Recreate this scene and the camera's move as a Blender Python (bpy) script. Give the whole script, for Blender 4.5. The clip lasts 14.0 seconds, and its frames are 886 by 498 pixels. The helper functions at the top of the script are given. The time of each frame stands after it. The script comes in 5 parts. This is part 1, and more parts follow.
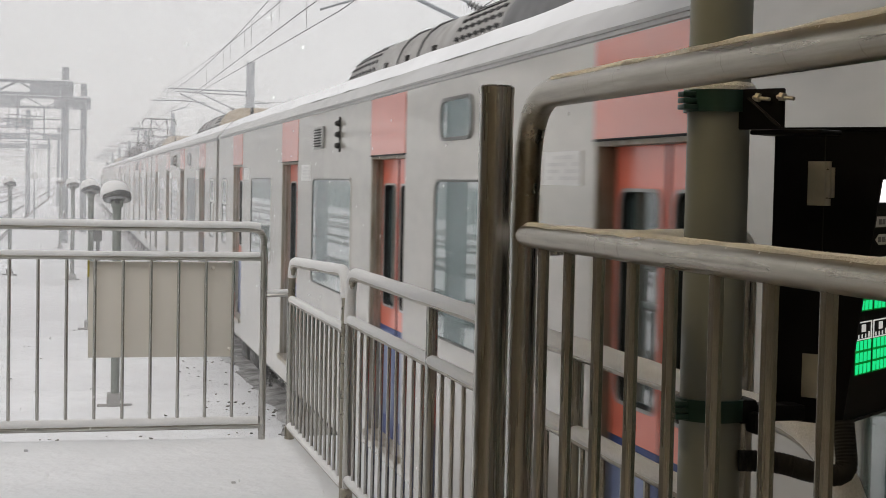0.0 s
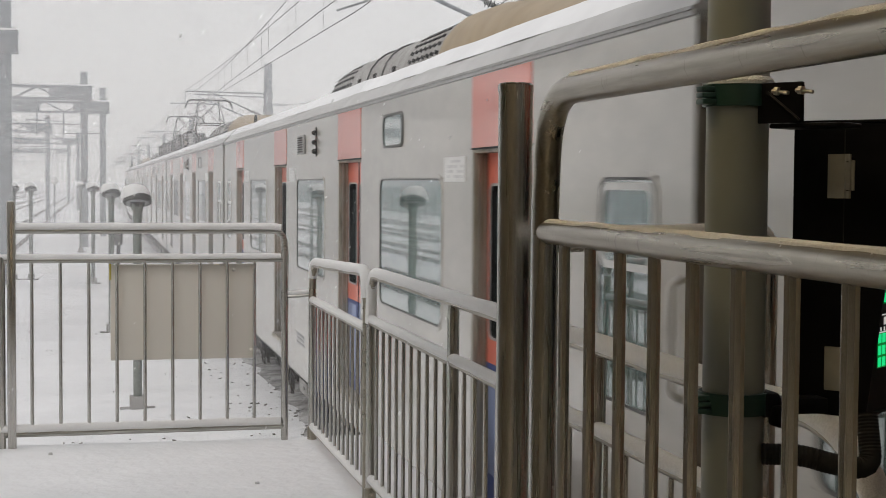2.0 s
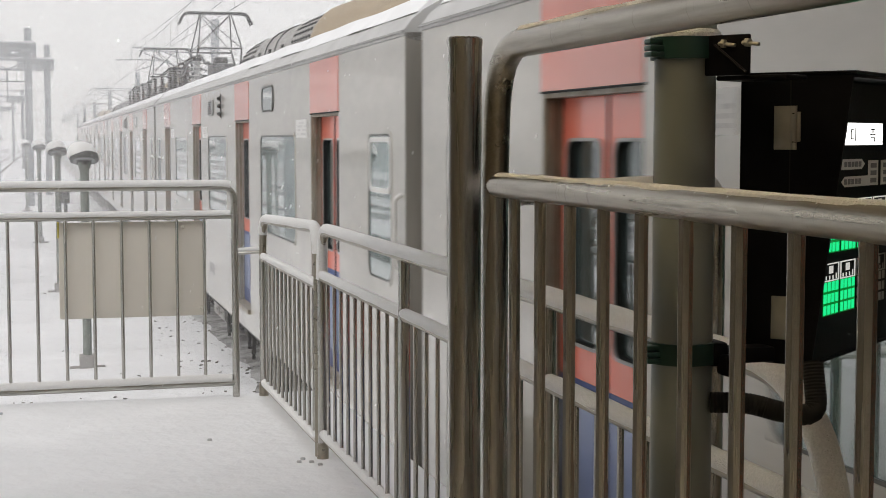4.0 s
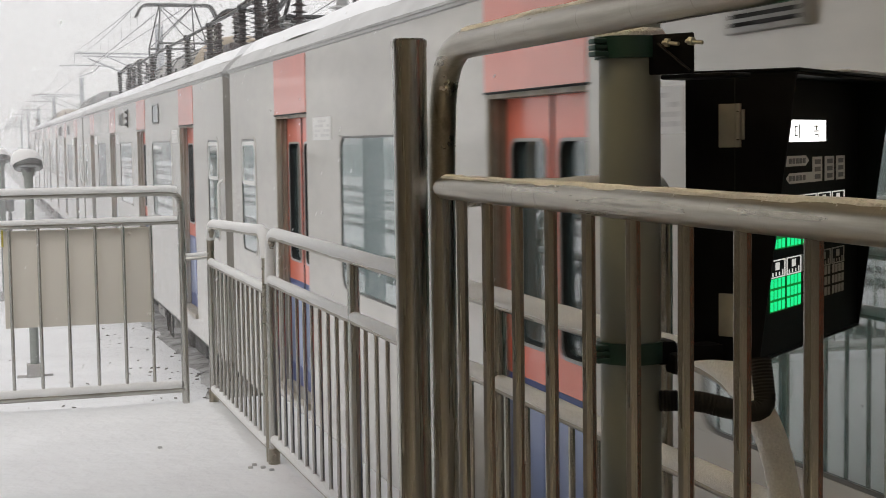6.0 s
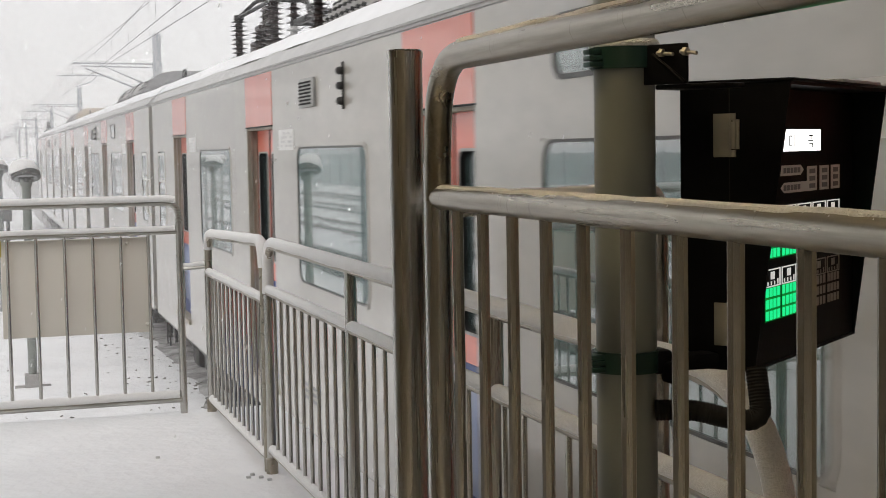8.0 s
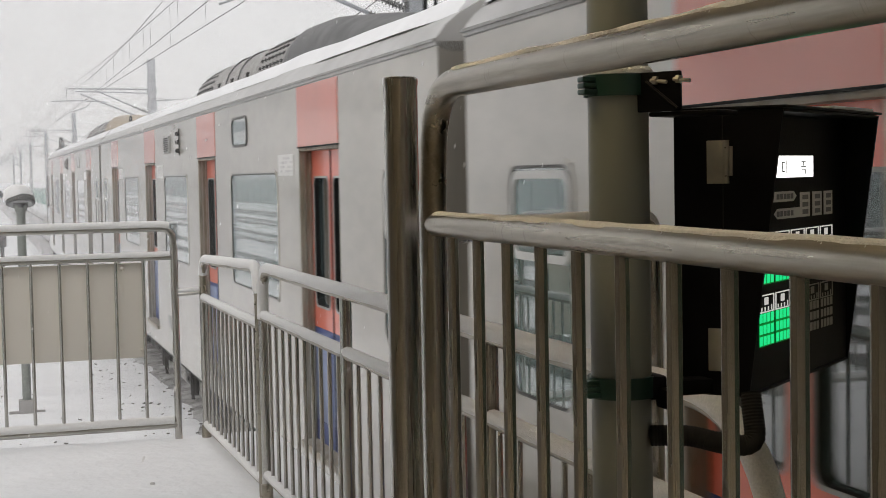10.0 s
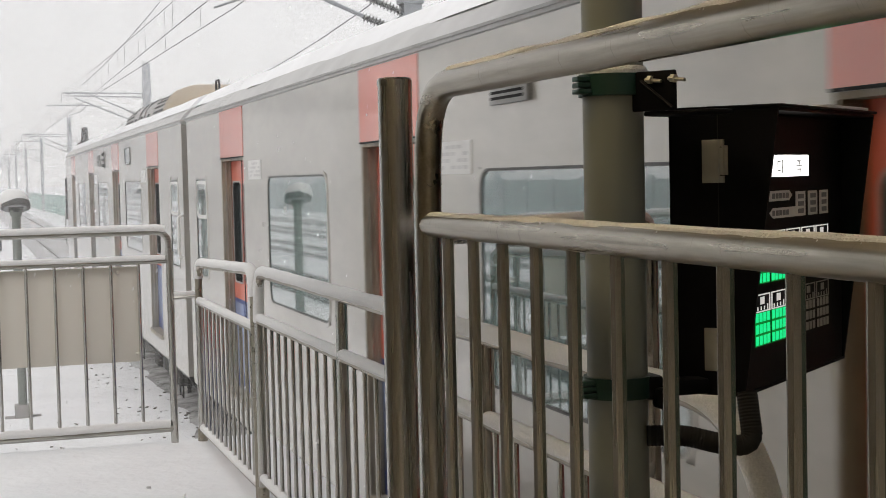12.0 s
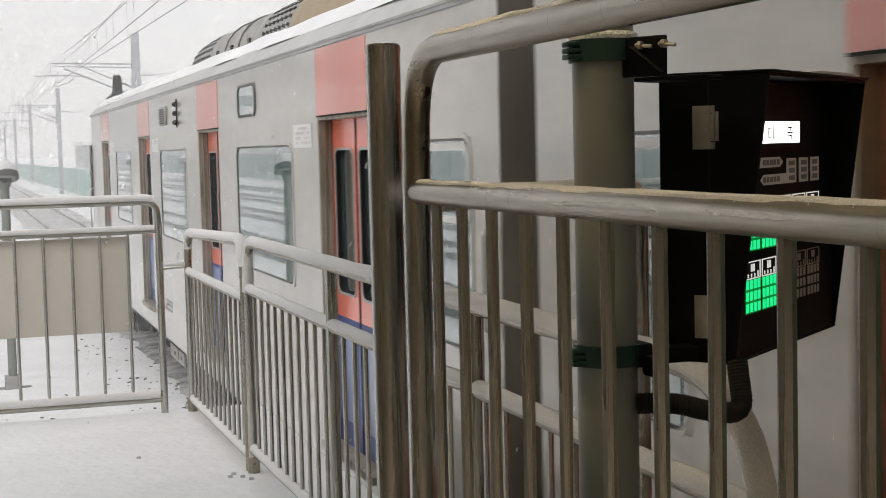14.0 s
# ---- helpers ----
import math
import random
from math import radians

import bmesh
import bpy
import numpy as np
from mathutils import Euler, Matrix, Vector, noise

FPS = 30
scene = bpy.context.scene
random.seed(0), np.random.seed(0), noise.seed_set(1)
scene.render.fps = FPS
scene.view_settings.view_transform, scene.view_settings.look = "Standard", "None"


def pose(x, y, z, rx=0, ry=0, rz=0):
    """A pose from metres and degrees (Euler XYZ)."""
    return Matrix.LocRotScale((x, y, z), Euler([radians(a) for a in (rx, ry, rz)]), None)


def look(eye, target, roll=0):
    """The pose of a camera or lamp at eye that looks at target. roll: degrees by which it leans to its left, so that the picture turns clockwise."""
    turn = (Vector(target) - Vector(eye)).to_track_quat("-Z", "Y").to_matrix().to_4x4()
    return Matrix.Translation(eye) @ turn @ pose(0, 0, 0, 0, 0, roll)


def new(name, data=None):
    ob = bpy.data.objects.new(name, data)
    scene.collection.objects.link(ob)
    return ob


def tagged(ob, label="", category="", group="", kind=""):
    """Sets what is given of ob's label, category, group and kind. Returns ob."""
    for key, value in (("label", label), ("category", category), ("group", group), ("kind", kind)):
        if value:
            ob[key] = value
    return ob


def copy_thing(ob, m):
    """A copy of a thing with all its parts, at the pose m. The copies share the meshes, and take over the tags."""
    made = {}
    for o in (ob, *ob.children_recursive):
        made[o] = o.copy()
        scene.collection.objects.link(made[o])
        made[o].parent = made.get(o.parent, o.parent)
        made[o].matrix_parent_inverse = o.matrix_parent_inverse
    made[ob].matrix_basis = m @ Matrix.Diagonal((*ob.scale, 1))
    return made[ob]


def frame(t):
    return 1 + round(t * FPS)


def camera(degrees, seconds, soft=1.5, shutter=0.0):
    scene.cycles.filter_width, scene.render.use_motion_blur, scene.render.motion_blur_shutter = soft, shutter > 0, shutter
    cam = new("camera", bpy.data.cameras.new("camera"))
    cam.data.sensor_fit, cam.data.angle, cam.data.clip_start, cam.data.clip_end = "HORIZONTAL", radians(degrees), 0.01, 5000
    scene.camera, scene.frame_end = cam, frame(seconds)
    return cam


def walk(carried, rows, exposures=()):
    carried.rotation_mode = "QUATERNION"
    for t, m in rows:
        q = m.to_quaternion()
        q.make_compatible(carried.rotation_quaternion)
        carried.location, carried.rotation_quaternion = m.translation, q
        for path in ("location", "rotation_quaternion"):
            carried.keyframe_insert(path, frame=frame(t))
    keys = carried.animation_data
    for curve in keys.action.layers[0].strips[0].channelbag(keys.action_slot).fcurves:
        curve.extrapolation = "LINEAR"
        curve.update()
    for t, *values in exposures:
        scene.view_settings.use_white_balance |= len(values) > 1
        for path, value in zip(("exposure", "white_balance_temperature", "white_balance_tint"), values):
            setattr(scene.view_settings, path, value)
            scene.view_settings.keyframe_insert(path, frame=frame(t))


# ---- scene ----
# ---- camera ----
cam = camera(33.4, 14.0, soft=0.85, shutter=0.32)
walk(cam, [
    (0, look((0.0062, 0.0089, 1.6268), (2.4931, 9.6849, 1.1901), 1.208)),
    (0.5, look((0.0068, 0.0263, 1.6269), (2.4622, 9.7095, 1.1719), 0.978)),
    (1, look((0.0045, 0.0007, 1.6264), (2.3316, 9.7155, 1.1714), 0.911)),
    (1.5, look((0.0023, -0.0082, 1.6257), (2.3218, 9.7089, 1.1808), 0.786)),
    (2, look((0.0011, -0.0002, 1.6253), (2.3596, 9.7075, 1.1803), 0.410)),
    (2.5, look((-0.0014, -0.0022, 1.6244), (2.6237, 9.6270, 1.0013), 0.137)),
    (3, look((-0.0071, -0.0172, 1.6224), (2.6835, 9.5852, 0.8770), 0.148)),
    (5.5, look((0.0046, 0.0021, 1.6244), (2.7775, 9.5815, 0.8852), -0.926)),
    (6, look((0.0031, -0.0010, 1.6244), (3.0136, 9.5066, 0.8877), -0.815)),
    (6.5, look((-0.0017, -0.0080, 1.6276), (3.0522, 9.4867, 0.9024), -0.792)),
    (7, look((0.0013, -0.0088, 1.6261), (3.0549, 9.4870, 0.9158), -0.863)),
    (7.5, look((0.0040, -0.0073, 1.6264), (3.0498, 9.4922, 0.9327), -0.910)),
    (8, look((0.0047, -0.0085, 1.6274), (3.0292, 9.4990, 0.9490), -0.980)),
    (10.5, look((-0.0020, -0.0255, 1.6331), (3.0741, 9.4773, 1.1487), -1.119)),
    (11, look((-0.0024, -0.0300, 1.6346), (3.0664, 9.4755, 1.1569), -1.226)),
    (11.5, look((0.0008, -0.0225, 1.6323), (3.0749, 9.4811, 1.1508), -1.139)),
    (12, look((0.0026, -0.0142, 1.6272), (3.0956, 9.4827, 1.1337), -1.315)),
    (12.5, look((0.0051, -0.0076, 1.6265), (3.1111, 9.4812, 1.0642), -1.407)),
    (13, look((0.0037, -0.0064, 1.6232), (3.1254, 9.4720, 0.9780), -1.369)),
    (13.5, look((0.0066, -0.0034, 1.6235), (3.1394, 9.4685, 0.9386), -1.526)),
    (14, look((0.0106, 0.0013, 1.6201), (3.1570, 9.4681, 0.9282), -1.362)),
], exposures=[(0.0, -0.15), (0.5, 0.06), (1.0, -0.26), (1.5, -0.37), (2.0, -0.22), (2.5, 0.03), (5.5, 0.04), (8.0, 0.06), (10.5, -0.12), (11.5, -0.02), (13.0, 0.06), (14.0, 0.07)])

# ---- daylight: heavy overcast with falling snow ----
SUN_ELEV, SUN_TURN = radians(38), radians(250)
world = bpy.data.worlds.new("overcast")
scene.world = world
world.use_nodes = True
wn, wl = world.node_tree.nodes, world.node_tree.links
wn.clear()
sky = wn.new("ShaderNodeTexSky")
sky.sky_type, sky.sun_disc = "NISHITA", False
sky.sun_elevation, sky.sun_rotation = SUN_ELEV, SUN_TURN
sky.dust_density = 6.0
sky_part = wn.new("ShaderNodeBackground")
sky_part.inputs["Strength"].default_value = 0.02
wl.new(sky.outputs[0], sky_part.inputs["Color"])
cloud = wn.new("ShaderNodeBackground")
cloud.inputs["Color"].default_value = (1.0, 0.985, 0.972, 1)
cloud.inputs["Strength"].default_value = 0.84
both = wn.new("ShaderNodeAddShader")
wl.new(sky_part.outputs[0], both.inputs[0])
wl.new(cloud.outputs[0], both.inputs[1])
wout = wn.new("ShaderNodeOutputWorld")
wl.new(both.outputs[0], wout.inputs["Surface"])

sun = new("sun", bpy.data.lights.new("sun", "SUN"))
sun.data.energy, sun.data.angle, sun.data.color = 0.5, radians(40), (1.0, 0.98, 0.95)
sun.matrix_world = look((0, 0, 30), (14, 22, 0))


# ---- materials ----
def mat(name, base, rough=0.5, metal=0.0, vary=0.12, grain=8.0, bump=0.0, bump_scale=60.0, dirt=None, dirt_scale=1.5,
        dirt_amount=0.0, stretch=(1, 1, 1), rough_vary=0.1, spec=0.5, random_tint=0.0, coat=0.0, coat_rough=0.1, coat_ior=1.5, scratch=0.0):
    m = bpy.data.materials.new(name)
    m.use_nodes = True
    nt = m.node_tree
    n, l = nt.nodes, nt.links
    b = n["Principled BSDF"]
    b.inputs["Metallic"].default_value = metal
    b.inputs["Specular IOR Level"].default_value = spec
    b.inputs["Coat Weight"].default_value = coat
    b.inputs["Coat Roughness"].default_value = coat_rough
    b.inputs["Coat IOR"].default_value = coat_ior
    co = n.new("ShaderNodeTexCoord")
    mp = n.new("ShaderNodeMapping")
    mp.inputs["Scale"].default_value = stretch
    l.new(co.outputs["Object"], mp.inputs["Vector"])
    fine = n.new("ShaderNodeTexNoise")
    fine.inputs["Scale"].default_value, fine.inputs["Detail"].default_value = grain, 6
    l.new(mp.outputs[0], fine.inputs["Vector"])
    big = n.new("ShaderNodeTexNoise")
    big.inputs["Scale"].default_value, big.inputs["Detail"].default_value = dirt_scale, 4
    l.new(mp.outputs[0], big.inputs["Vector"])
    ramp = n.new("ShaderNodeMapRange")
    ramp.inputs["From Min"].default_value, ramp.inputs["From Max"].default_value = 0.3, 0.7
    ramp.inputs["To Min"].default_value, ramp.inputs["To Max"].default_value = 1 - vary, 1 + vary
    l.new(fine.outputs["Fac"], ramp.inputs["Value"])
    scale = n.new("ShaderNodeVectorMath")
    scale.operation = "SCALE"
    scale.inputs[0].default_value = base
    l.new(ramp.outputs[0], scale.inputs["Scale"])
    out = scale.outputs[0]
    if random_tint:
        info = n.new("ShaderNodeObjectInfo")
        rr = n.new("ShaderNodeMapRange")
        rr.inputs["To Min"].default_value, rr.inputs["To Max"].default_value = 1 - random_tint, 1 + random_tint
        l.new(info.outputs["Random"], rr.inputs["Value"])
        s2 = n.new("ShaderNodeVectorMath")
        s2.operation = "SCALE"
        l.new(out, s2.inputs[0])
        l.new(rr.outputs[0], s2.inputs["Scale"])
        out = s2.outputs[0]
    if dirt is not None:
        mix = n.new("ShaderNodeMix")
        mix.data_type = "RGBA"
        dr = n.new("ShaderNodeMapRange")
        dr.inputs["From Min"].default_value, dr.inputs["From Max"].default_value = 0.42, 0.72
        dr.inputs["To Max"].default_value = dirt_amount
        l.new(big.outputs["Fac"], dr.inputs["Value"])
        l.new(dr.outputs[0], mix.inputs["Factor"])
        l.new(out, mix.inputs["A"])
        mix.inputs["B"].default_value = (*dirt, 1)
        out = mix.outputs["Result"]
    if scratch:
        # sparse dark nicks across the surface, thin in one direction
        cut = n.new("ShaderNodeMapping")
        cut.inputs["Rotation"].default_value, cut.inputs["Scale"].default_value = (0.25, 0.0, 0.35), (12, 130, 12)
        l.new(co.outputs["Object"], cut.inputs["Vector"])
        nick = n.new("ShaderNodeTexNoise")
        nick.inputs["Scale"].default_value, nick.inputs["Detail"].default_value = 1.0, 2
        l.new(cut.outputs[0], nick.inputs["Vector"])
        depth = n.new("ShaderNodeMapRange")
        depth.inputs["From Min"].default_value, depth.inputs["From Max"].default_value = 0.66, 0.74
        depth.inputs["To Max"].default_value = scratch
        l.new(nick.outputs["Fac"], depth.inputs["Value"])
        worn = n.new("ShaderNodeMix")
        worn.data_type = "RGBA"
        l.new(depth.outputs[0], worn.inputs["Factor"])
        l.new(out, worn.inputs["A"])
        worn.inputs["B"].default_value = (0.09, 0.078, 0.06, 1)
        out = worn.outputs["Result"]
    l.new(out, b.inputs["Base Color"])
    rm = n.new("ShaderNodeMapRange")
    rm.inputs["To Min"].default_value = max(0.02, rough - rough_vary)
    rm.inputs["To Max"].default_value = min(1.0, rough + rough_vary)
    l.new(big.outputs["Fac"], rm.inputs["Value"])
    l.new(rm.outputs[0], b.inputs["Roughness"])
    if bump:
        bt = n.new("ShaderNodeTexNoise")
        bt.inputs["Scale"].default_value, bt.inputs["Detail"].default_value = bump_scale, 5
        l.new(mp.outputs[0], bt.inputs["Vector"])
        bp = n.new("ShaderNodeBump")
        bp.inputs["Strength"].default_value, bp.inputs["Distance"].default_value = 1.0, bump
        l.new(bt.outputs["Fac"], bp.inputs["Height"])
        l.new(bp.outputs[0], b.inputs["Normal"])
    return m


def glow(name, color, strength):
    m = bpy.data.materials.new(name)
    m.use_nodes = True
    b = m.node_tree.nodes["Principled BSDF"]
    b.inputs["Base Color"].default_value = (*[c * 0.5 for c in color], 1)
    b.inputs["Emission Color"].default_value = (*color, 1)
    b.inputs["Emission Strength"].default_value = strength
    return m


SNOW = mat("snow", (0.84, 0.85, 0.87), 0.75, vary=0.03, grain=3, bump=0.012, bump_scale=14, dirt=(0.70, 0.71, 0.73), dirt_scale=0.5, dirt_amount=0.5, spec=0.2)
SNOW_FIELD = mat("trampled_snow_on_ballast", (0.83, 0.84, 0.86), 0.85, vary=0.05, grain=2, bump=0.05, bump_scale=3.0, dirt=(0.60, 0.60, 0.62), dirt_scale=0.22, dirt_amount=0.45, spec=0.2)
RIME = mat("snow_crust", (0.84, 0.84, 0.84), 0.8, vary=0.08, grain=190, bump=0.006, bump_scale=310, spec=0.2)
# Brushed grain; its vertical colour streaks also imitate reflections of the surroundings.
STEEL = mat("brushed_reflection_streaked_steel", (0.50, 0.485, 0.455), 0.27, metal=1.0, vary=0.10, grain=210, bump=0.00008, bump_scale=260, dirt=(0.20, 0.19, 0.17), dirt_scale=60, dirt_amount=0.22, stretch=(1, 1, 0.03), rough_vary=0.08)
STEEL_LONG = mat("brushed_stainless_crossbar", (0.44, 0.43, 0.40), 0.30, metal=1.0, vary=0.35, grain=160, bump=0.00016, bump_scale=200, dirt=(0.14, 0.125, 0.10), dirt_scale=60, dirt_amount=0.6, stretch=(0.03, 1, 1), rough_vary=0.08)
STEEL_RAIL = mat("weathered_stainless_rail", (0.335, 0.305, 0.25), 0.29, metal=1.0, vary=0.10, grain=230, bump=0.00010, bump_scale=260, dirt=(0.19, 0.17, 0.14), dirt_scale=30, dirt_amount=0.3, stretch=(1, 0.055, 1), rough_vary=0.08, scratch=0.35)
BODY = mat("silver_grey_train_paint", (0.465, 0.442, 0.392), 0.34, metal=0.2, vary=0.07, grain=9, bump=0.0013, bump_scale=3.5, dirt=(0.36, 0.35, 0.33), dirt_scale=0.8, dirt_amount=0.4, stretch=(1, 0.35, 1), rough_vary=0.08, coat=0.9, coat_rough=0.10, coat_ior=1.55)
ROOF = mat("grey_roof_sheet", (0.46, 0.46, 0.455), 0.5, vary=0.1, grain=3, dirt=(0.55, 0.55, 0.56), dirt_scale=1.2, dirt_amount=0.5)
RED = mat("coral_red_paint", (0.66, 0.165, 0.105), 0.4, vary=0.05, grain=2, dirt=(0.55, 0.25, 0.2), dirt_scale=1.5, dirt_amount=0.3, coat=1.0, coat_rough=0.09, coat_ior=1.6)
# The coral red again, brightened to offset the shade of the door recess.
DOOR_RED = mat("coral_red_lifted_for_recess", (0.82, 0.175, 0.11), 0.35, vary=0.05, grain=2, dirt=(0.62, 0.30, 0.24), dirt_scale=1.8, dirt_amount=0.3, coat=0.8, coat_rough=0.15)
BLUE = mat("deep_blue_paint", (0.045, 0.07, 0.22), 0.4, vary=0.08, grain=2)
DOOR_GREY = mat("blue_grey_door_panel", (0.24, 0.30, 0.50), 0.4, vary=0.08, grain=2, coat=0.6, coat_rough=0.2)
JAMB = mat("grimy_door_jamb", (0.235, 0.205, 0.155), 0.6, vary=0.35, grain=14, dirt=(0.42, 0.41, 0.39), dirt_scale=9, dirt_amount=0.6, stretch=(1, 1, 0.25))
RUBBER = mat("black_rubber", (0.016, 0.016, 0.016), 0.7, vary=0.2, spec=0.2)
GASKET = mat("grey_window_gasket", (0.34, 0.34, 0.335), 0.5, vary=0.15)
GLASS = mat("tinted_train_glass", (0.065, 0.14, 0.13), 0.03, vary=0.05, grain=1, rough_vary=0.01, spec=0.8, bump=0.0022, bump_scale=2.6, coat=1.0, coat_rough=0.015, coat_ior=2.4)
BELLOWS = mat("grimy_bellows_cloth", (0.27, 0.245, 0.20), 0.7, vary=0.3, grain=12, dirt=(0.45, 0.44, 0.42), dirt_scale=10, dirt_amount=0.55, stretch=(1, 1, 0.25))
DARK = mat("dark_underframe_metal", (0.03, 0.028, 0.026), 0.7, vary=0.3, grain=12, spec=0.25, dirt=(0.40, 0.40, 0.41), dirt_scale=7, dirt_amount=0.14)
END_GREY = mat("grimy_grey_end_wall", (0.30, 0.285, 0.26), 0.6, vary=0.25, grain=8, dirt=(0.12, 0.11, 0.10), dirt_scale=4, dirt_amount=0.7, stretch=(1, 1, 0.2))
AC_GREY = mat("grey_roof_unit_casing", (0.28, 0.27, 0.255), 0.55, vary=0.12, grain=3, dirt=(0.55, 0.55, 0.55), dirt_scale=3.5, dirt_amount=0.5)
AC_TAN = mat("tan_roof_cover", (0.32, 0.245, 0.15), 0.55, vary=0.1, grain=3, dirt=(0.45, 0.38, 0.3), dirt_scale=2.5, dirt_amount=0.4)
AC_DARK = mat("charcoal_roof_cover", (0.08, 0.08, 0.082), 0.55, vary=0.1, grain=3, dirt=(0.3, 0.3, 0.3), dirt_scale=2.5, dirt_amount=0.4)
PORCELAIN = mat("dark_brown_insulator_glaze", (0.035, 0.022, 0.02), 0.3, vary=0.2)
WHITE_INS = mat("pale_grey_insulator", (0.5, 0.5, 0.5), 0.4, vary=0.1)
COPPER_BAR = mat("weathered_roof_conductor", (0.06, 0.06, 0.06), 0.5, metal=0.5, vary=0.2)
PLATE = mat("pale_notice_plate", (0.68, 0.68, 0.67), 0.5, vary=0.05)
INK = mat("dark_grey_print", (0.22, 0.22, 0.23), 0.6, vary=0.1)
BLACK = mat("black_powder_coat", (0.0045, 0.0045, 0.006), 0.5, spec=0.10, vary=0.2, grain=30, bump=0.0004, bump_scale=240)
HINGE = mat("bare_hinge_steel", (0.40, 0.39, 0.34), 0.45, metal=0.8, vary=0.12, grain=20)
GALV = mat("galvanised_pole_paint", (0.205, 0.222, 0.205), 0.5, vary=0.06, grain=5, dirt=(0.17, 0.175, 0.16), dirt_scale=2.2, dirt_amount=0.4, stretch=(1, 1, 0.3))
GREEN_BAND = mat("dark_green_clamp", (0.008, 0.04, 0.031), 0.45, vary=0.15)
BOARD = mat("beige_sign_back", (0.66, 0.625, 0.56), 0.55, vary=0.04, grain=2, dirt=(0.58, 0.545, 0.49), dirt_scale=1.2, dirt_amount=0.5, stretch=(1, 1, 0.3))
YELLOW = mat("yellow_edge", (0.5, 0.42, 0.08), 0.5)
LAMP_IRON = mat("dark_lamp_housing", (0.09, 0.09, 0.088), 0.5, vary=0.2, grain=12)
LAMP_GLASS = mat("ribbed_lamp_glass", (0.35, 0.36, 0.36), 0.2, vary=0.2, grain=30)
MAST = mat("galvanised_mast", (0.23, 0.25, 0.27), 0.6, vary=0.1, grain=2, dirt=(0.5, 0.5, 0.52), dirt_scale=0.9, dirt_amount=0.4)
WIRE = mat("overhead_wire", (0.10, 0.10, 0.105), 0.5, metal=0.6)
RAIL = mat("running_rail_steel", (0.12, 0.10, 0.09), 0.5, metal=0.6, vary=0.2)
CONCRETE = mat("concrete", (0.36, 0.35, 0.34), 0.85, vary=0.1, grain=6, bump=0.003, bump_scale=40, dirt=(0.25, 0.25, 0.24), dirt_scale=1.5, dirt_amount=0.5)
SLUSH = mat("grey_slush", (0.55, 0.55, 0.56), 0.7, vary=0.1)
SLUSH_BED = mat("slush_over_ballast_with_shade", (0.30, 0.295, 0.29), 0.8, vary=0.45, grain=9, bump=0.04, bump_scale=12, dirt=(0.72, 0.725, 0.74), dirt_scale=2.6, dirt_amount=0.9, spec=0.2)
BALLAST = mat("bare_track_ballast", (0.13, 0.12, 0.11), 0.9, vary=0.45, grain=14, bump=0.03, bump_scale=18, dirt=(0.24, 0.23, 0.22), dirt_scale=3, dirt_amount=0.5)
STONE = mat("ballast_stone", (0.20, 0.19, 0.18), 0.85, vary=0.2)
FAR_WALL = mat("far_building_wall", (0.42, 0.43, 0.44), 0.8, vary=0.06, grain=0.6)
FAR_GREEN = mat("green_mesh_fence", (0.16, 0.36, 0.31), 0.7, vary=0.1)
CEILING = mat("unseen_shade_panel", (0.225, 0.208, 0.175), 0.7, vary=0.06, grain=2)
BARRIER = mat("grey_green_barrier_panel", (0.20, 0.27, 0.26), 0.6, vary=0.1, grain=1)
WARM_TUBE = glow("warm_tube", (1.0, 0.765, 0.45), 34.0)


# Part-transparent white for the sheets that imitate distance haze.
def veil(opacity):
    m = bpy.data.materials.new("haze_sheet_white")
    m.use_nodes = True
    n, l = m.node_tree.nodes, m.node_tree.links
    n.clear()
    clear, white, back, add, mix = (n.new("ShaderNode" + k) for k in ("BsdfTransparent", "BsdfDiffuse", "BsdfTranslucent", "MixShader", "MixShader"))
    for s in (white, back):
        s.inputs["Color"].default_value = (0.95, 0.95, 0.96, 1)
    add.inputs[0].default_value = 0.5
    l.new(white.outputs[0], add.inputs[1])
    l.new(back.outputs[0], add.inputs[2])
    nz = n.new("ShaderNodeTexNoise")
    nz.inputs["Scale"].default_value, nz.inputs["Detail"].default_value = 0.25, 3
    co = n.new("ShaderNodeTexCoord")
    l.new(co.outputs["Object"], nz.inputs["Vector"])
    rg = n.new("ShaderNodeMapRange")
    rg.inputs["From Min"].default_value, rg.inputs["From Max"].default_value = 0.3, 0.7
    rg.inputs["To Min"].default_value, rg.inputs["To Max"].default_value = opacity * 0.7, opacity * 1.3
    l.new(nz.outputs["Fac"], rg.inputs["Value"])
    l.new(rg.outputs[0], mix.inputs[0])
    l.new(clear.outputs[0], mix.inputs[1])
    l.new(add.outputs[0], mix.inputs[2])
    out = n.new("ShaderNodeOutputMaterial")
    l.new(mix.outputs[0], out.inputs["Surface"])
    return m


def flake_material():
    m = bpy.data.materials.new("snowflake")
    m.use_nodes = True
    n, l = m.node_tree.nodes, m.node_tree.links
    n.clear()
    white, back, mix = (n.new("ShaderNode" + k) for k in ("BsdfDiffuse", "BsdfTranslucent", "MixShader"))
    for q in (white, back):
        q.inputs["Color"].default_value = (0.97, 0.97, 0.975, 1)
    l.new(white.outputs[0], mix.inputs[1])
    l.new(back.outputs[0], mix.inputs[2])
    out = n.new("ShaderNodeOutputMaterial")
    l.new(mix.outputs[0], out.inputs["Surface"])
    return m


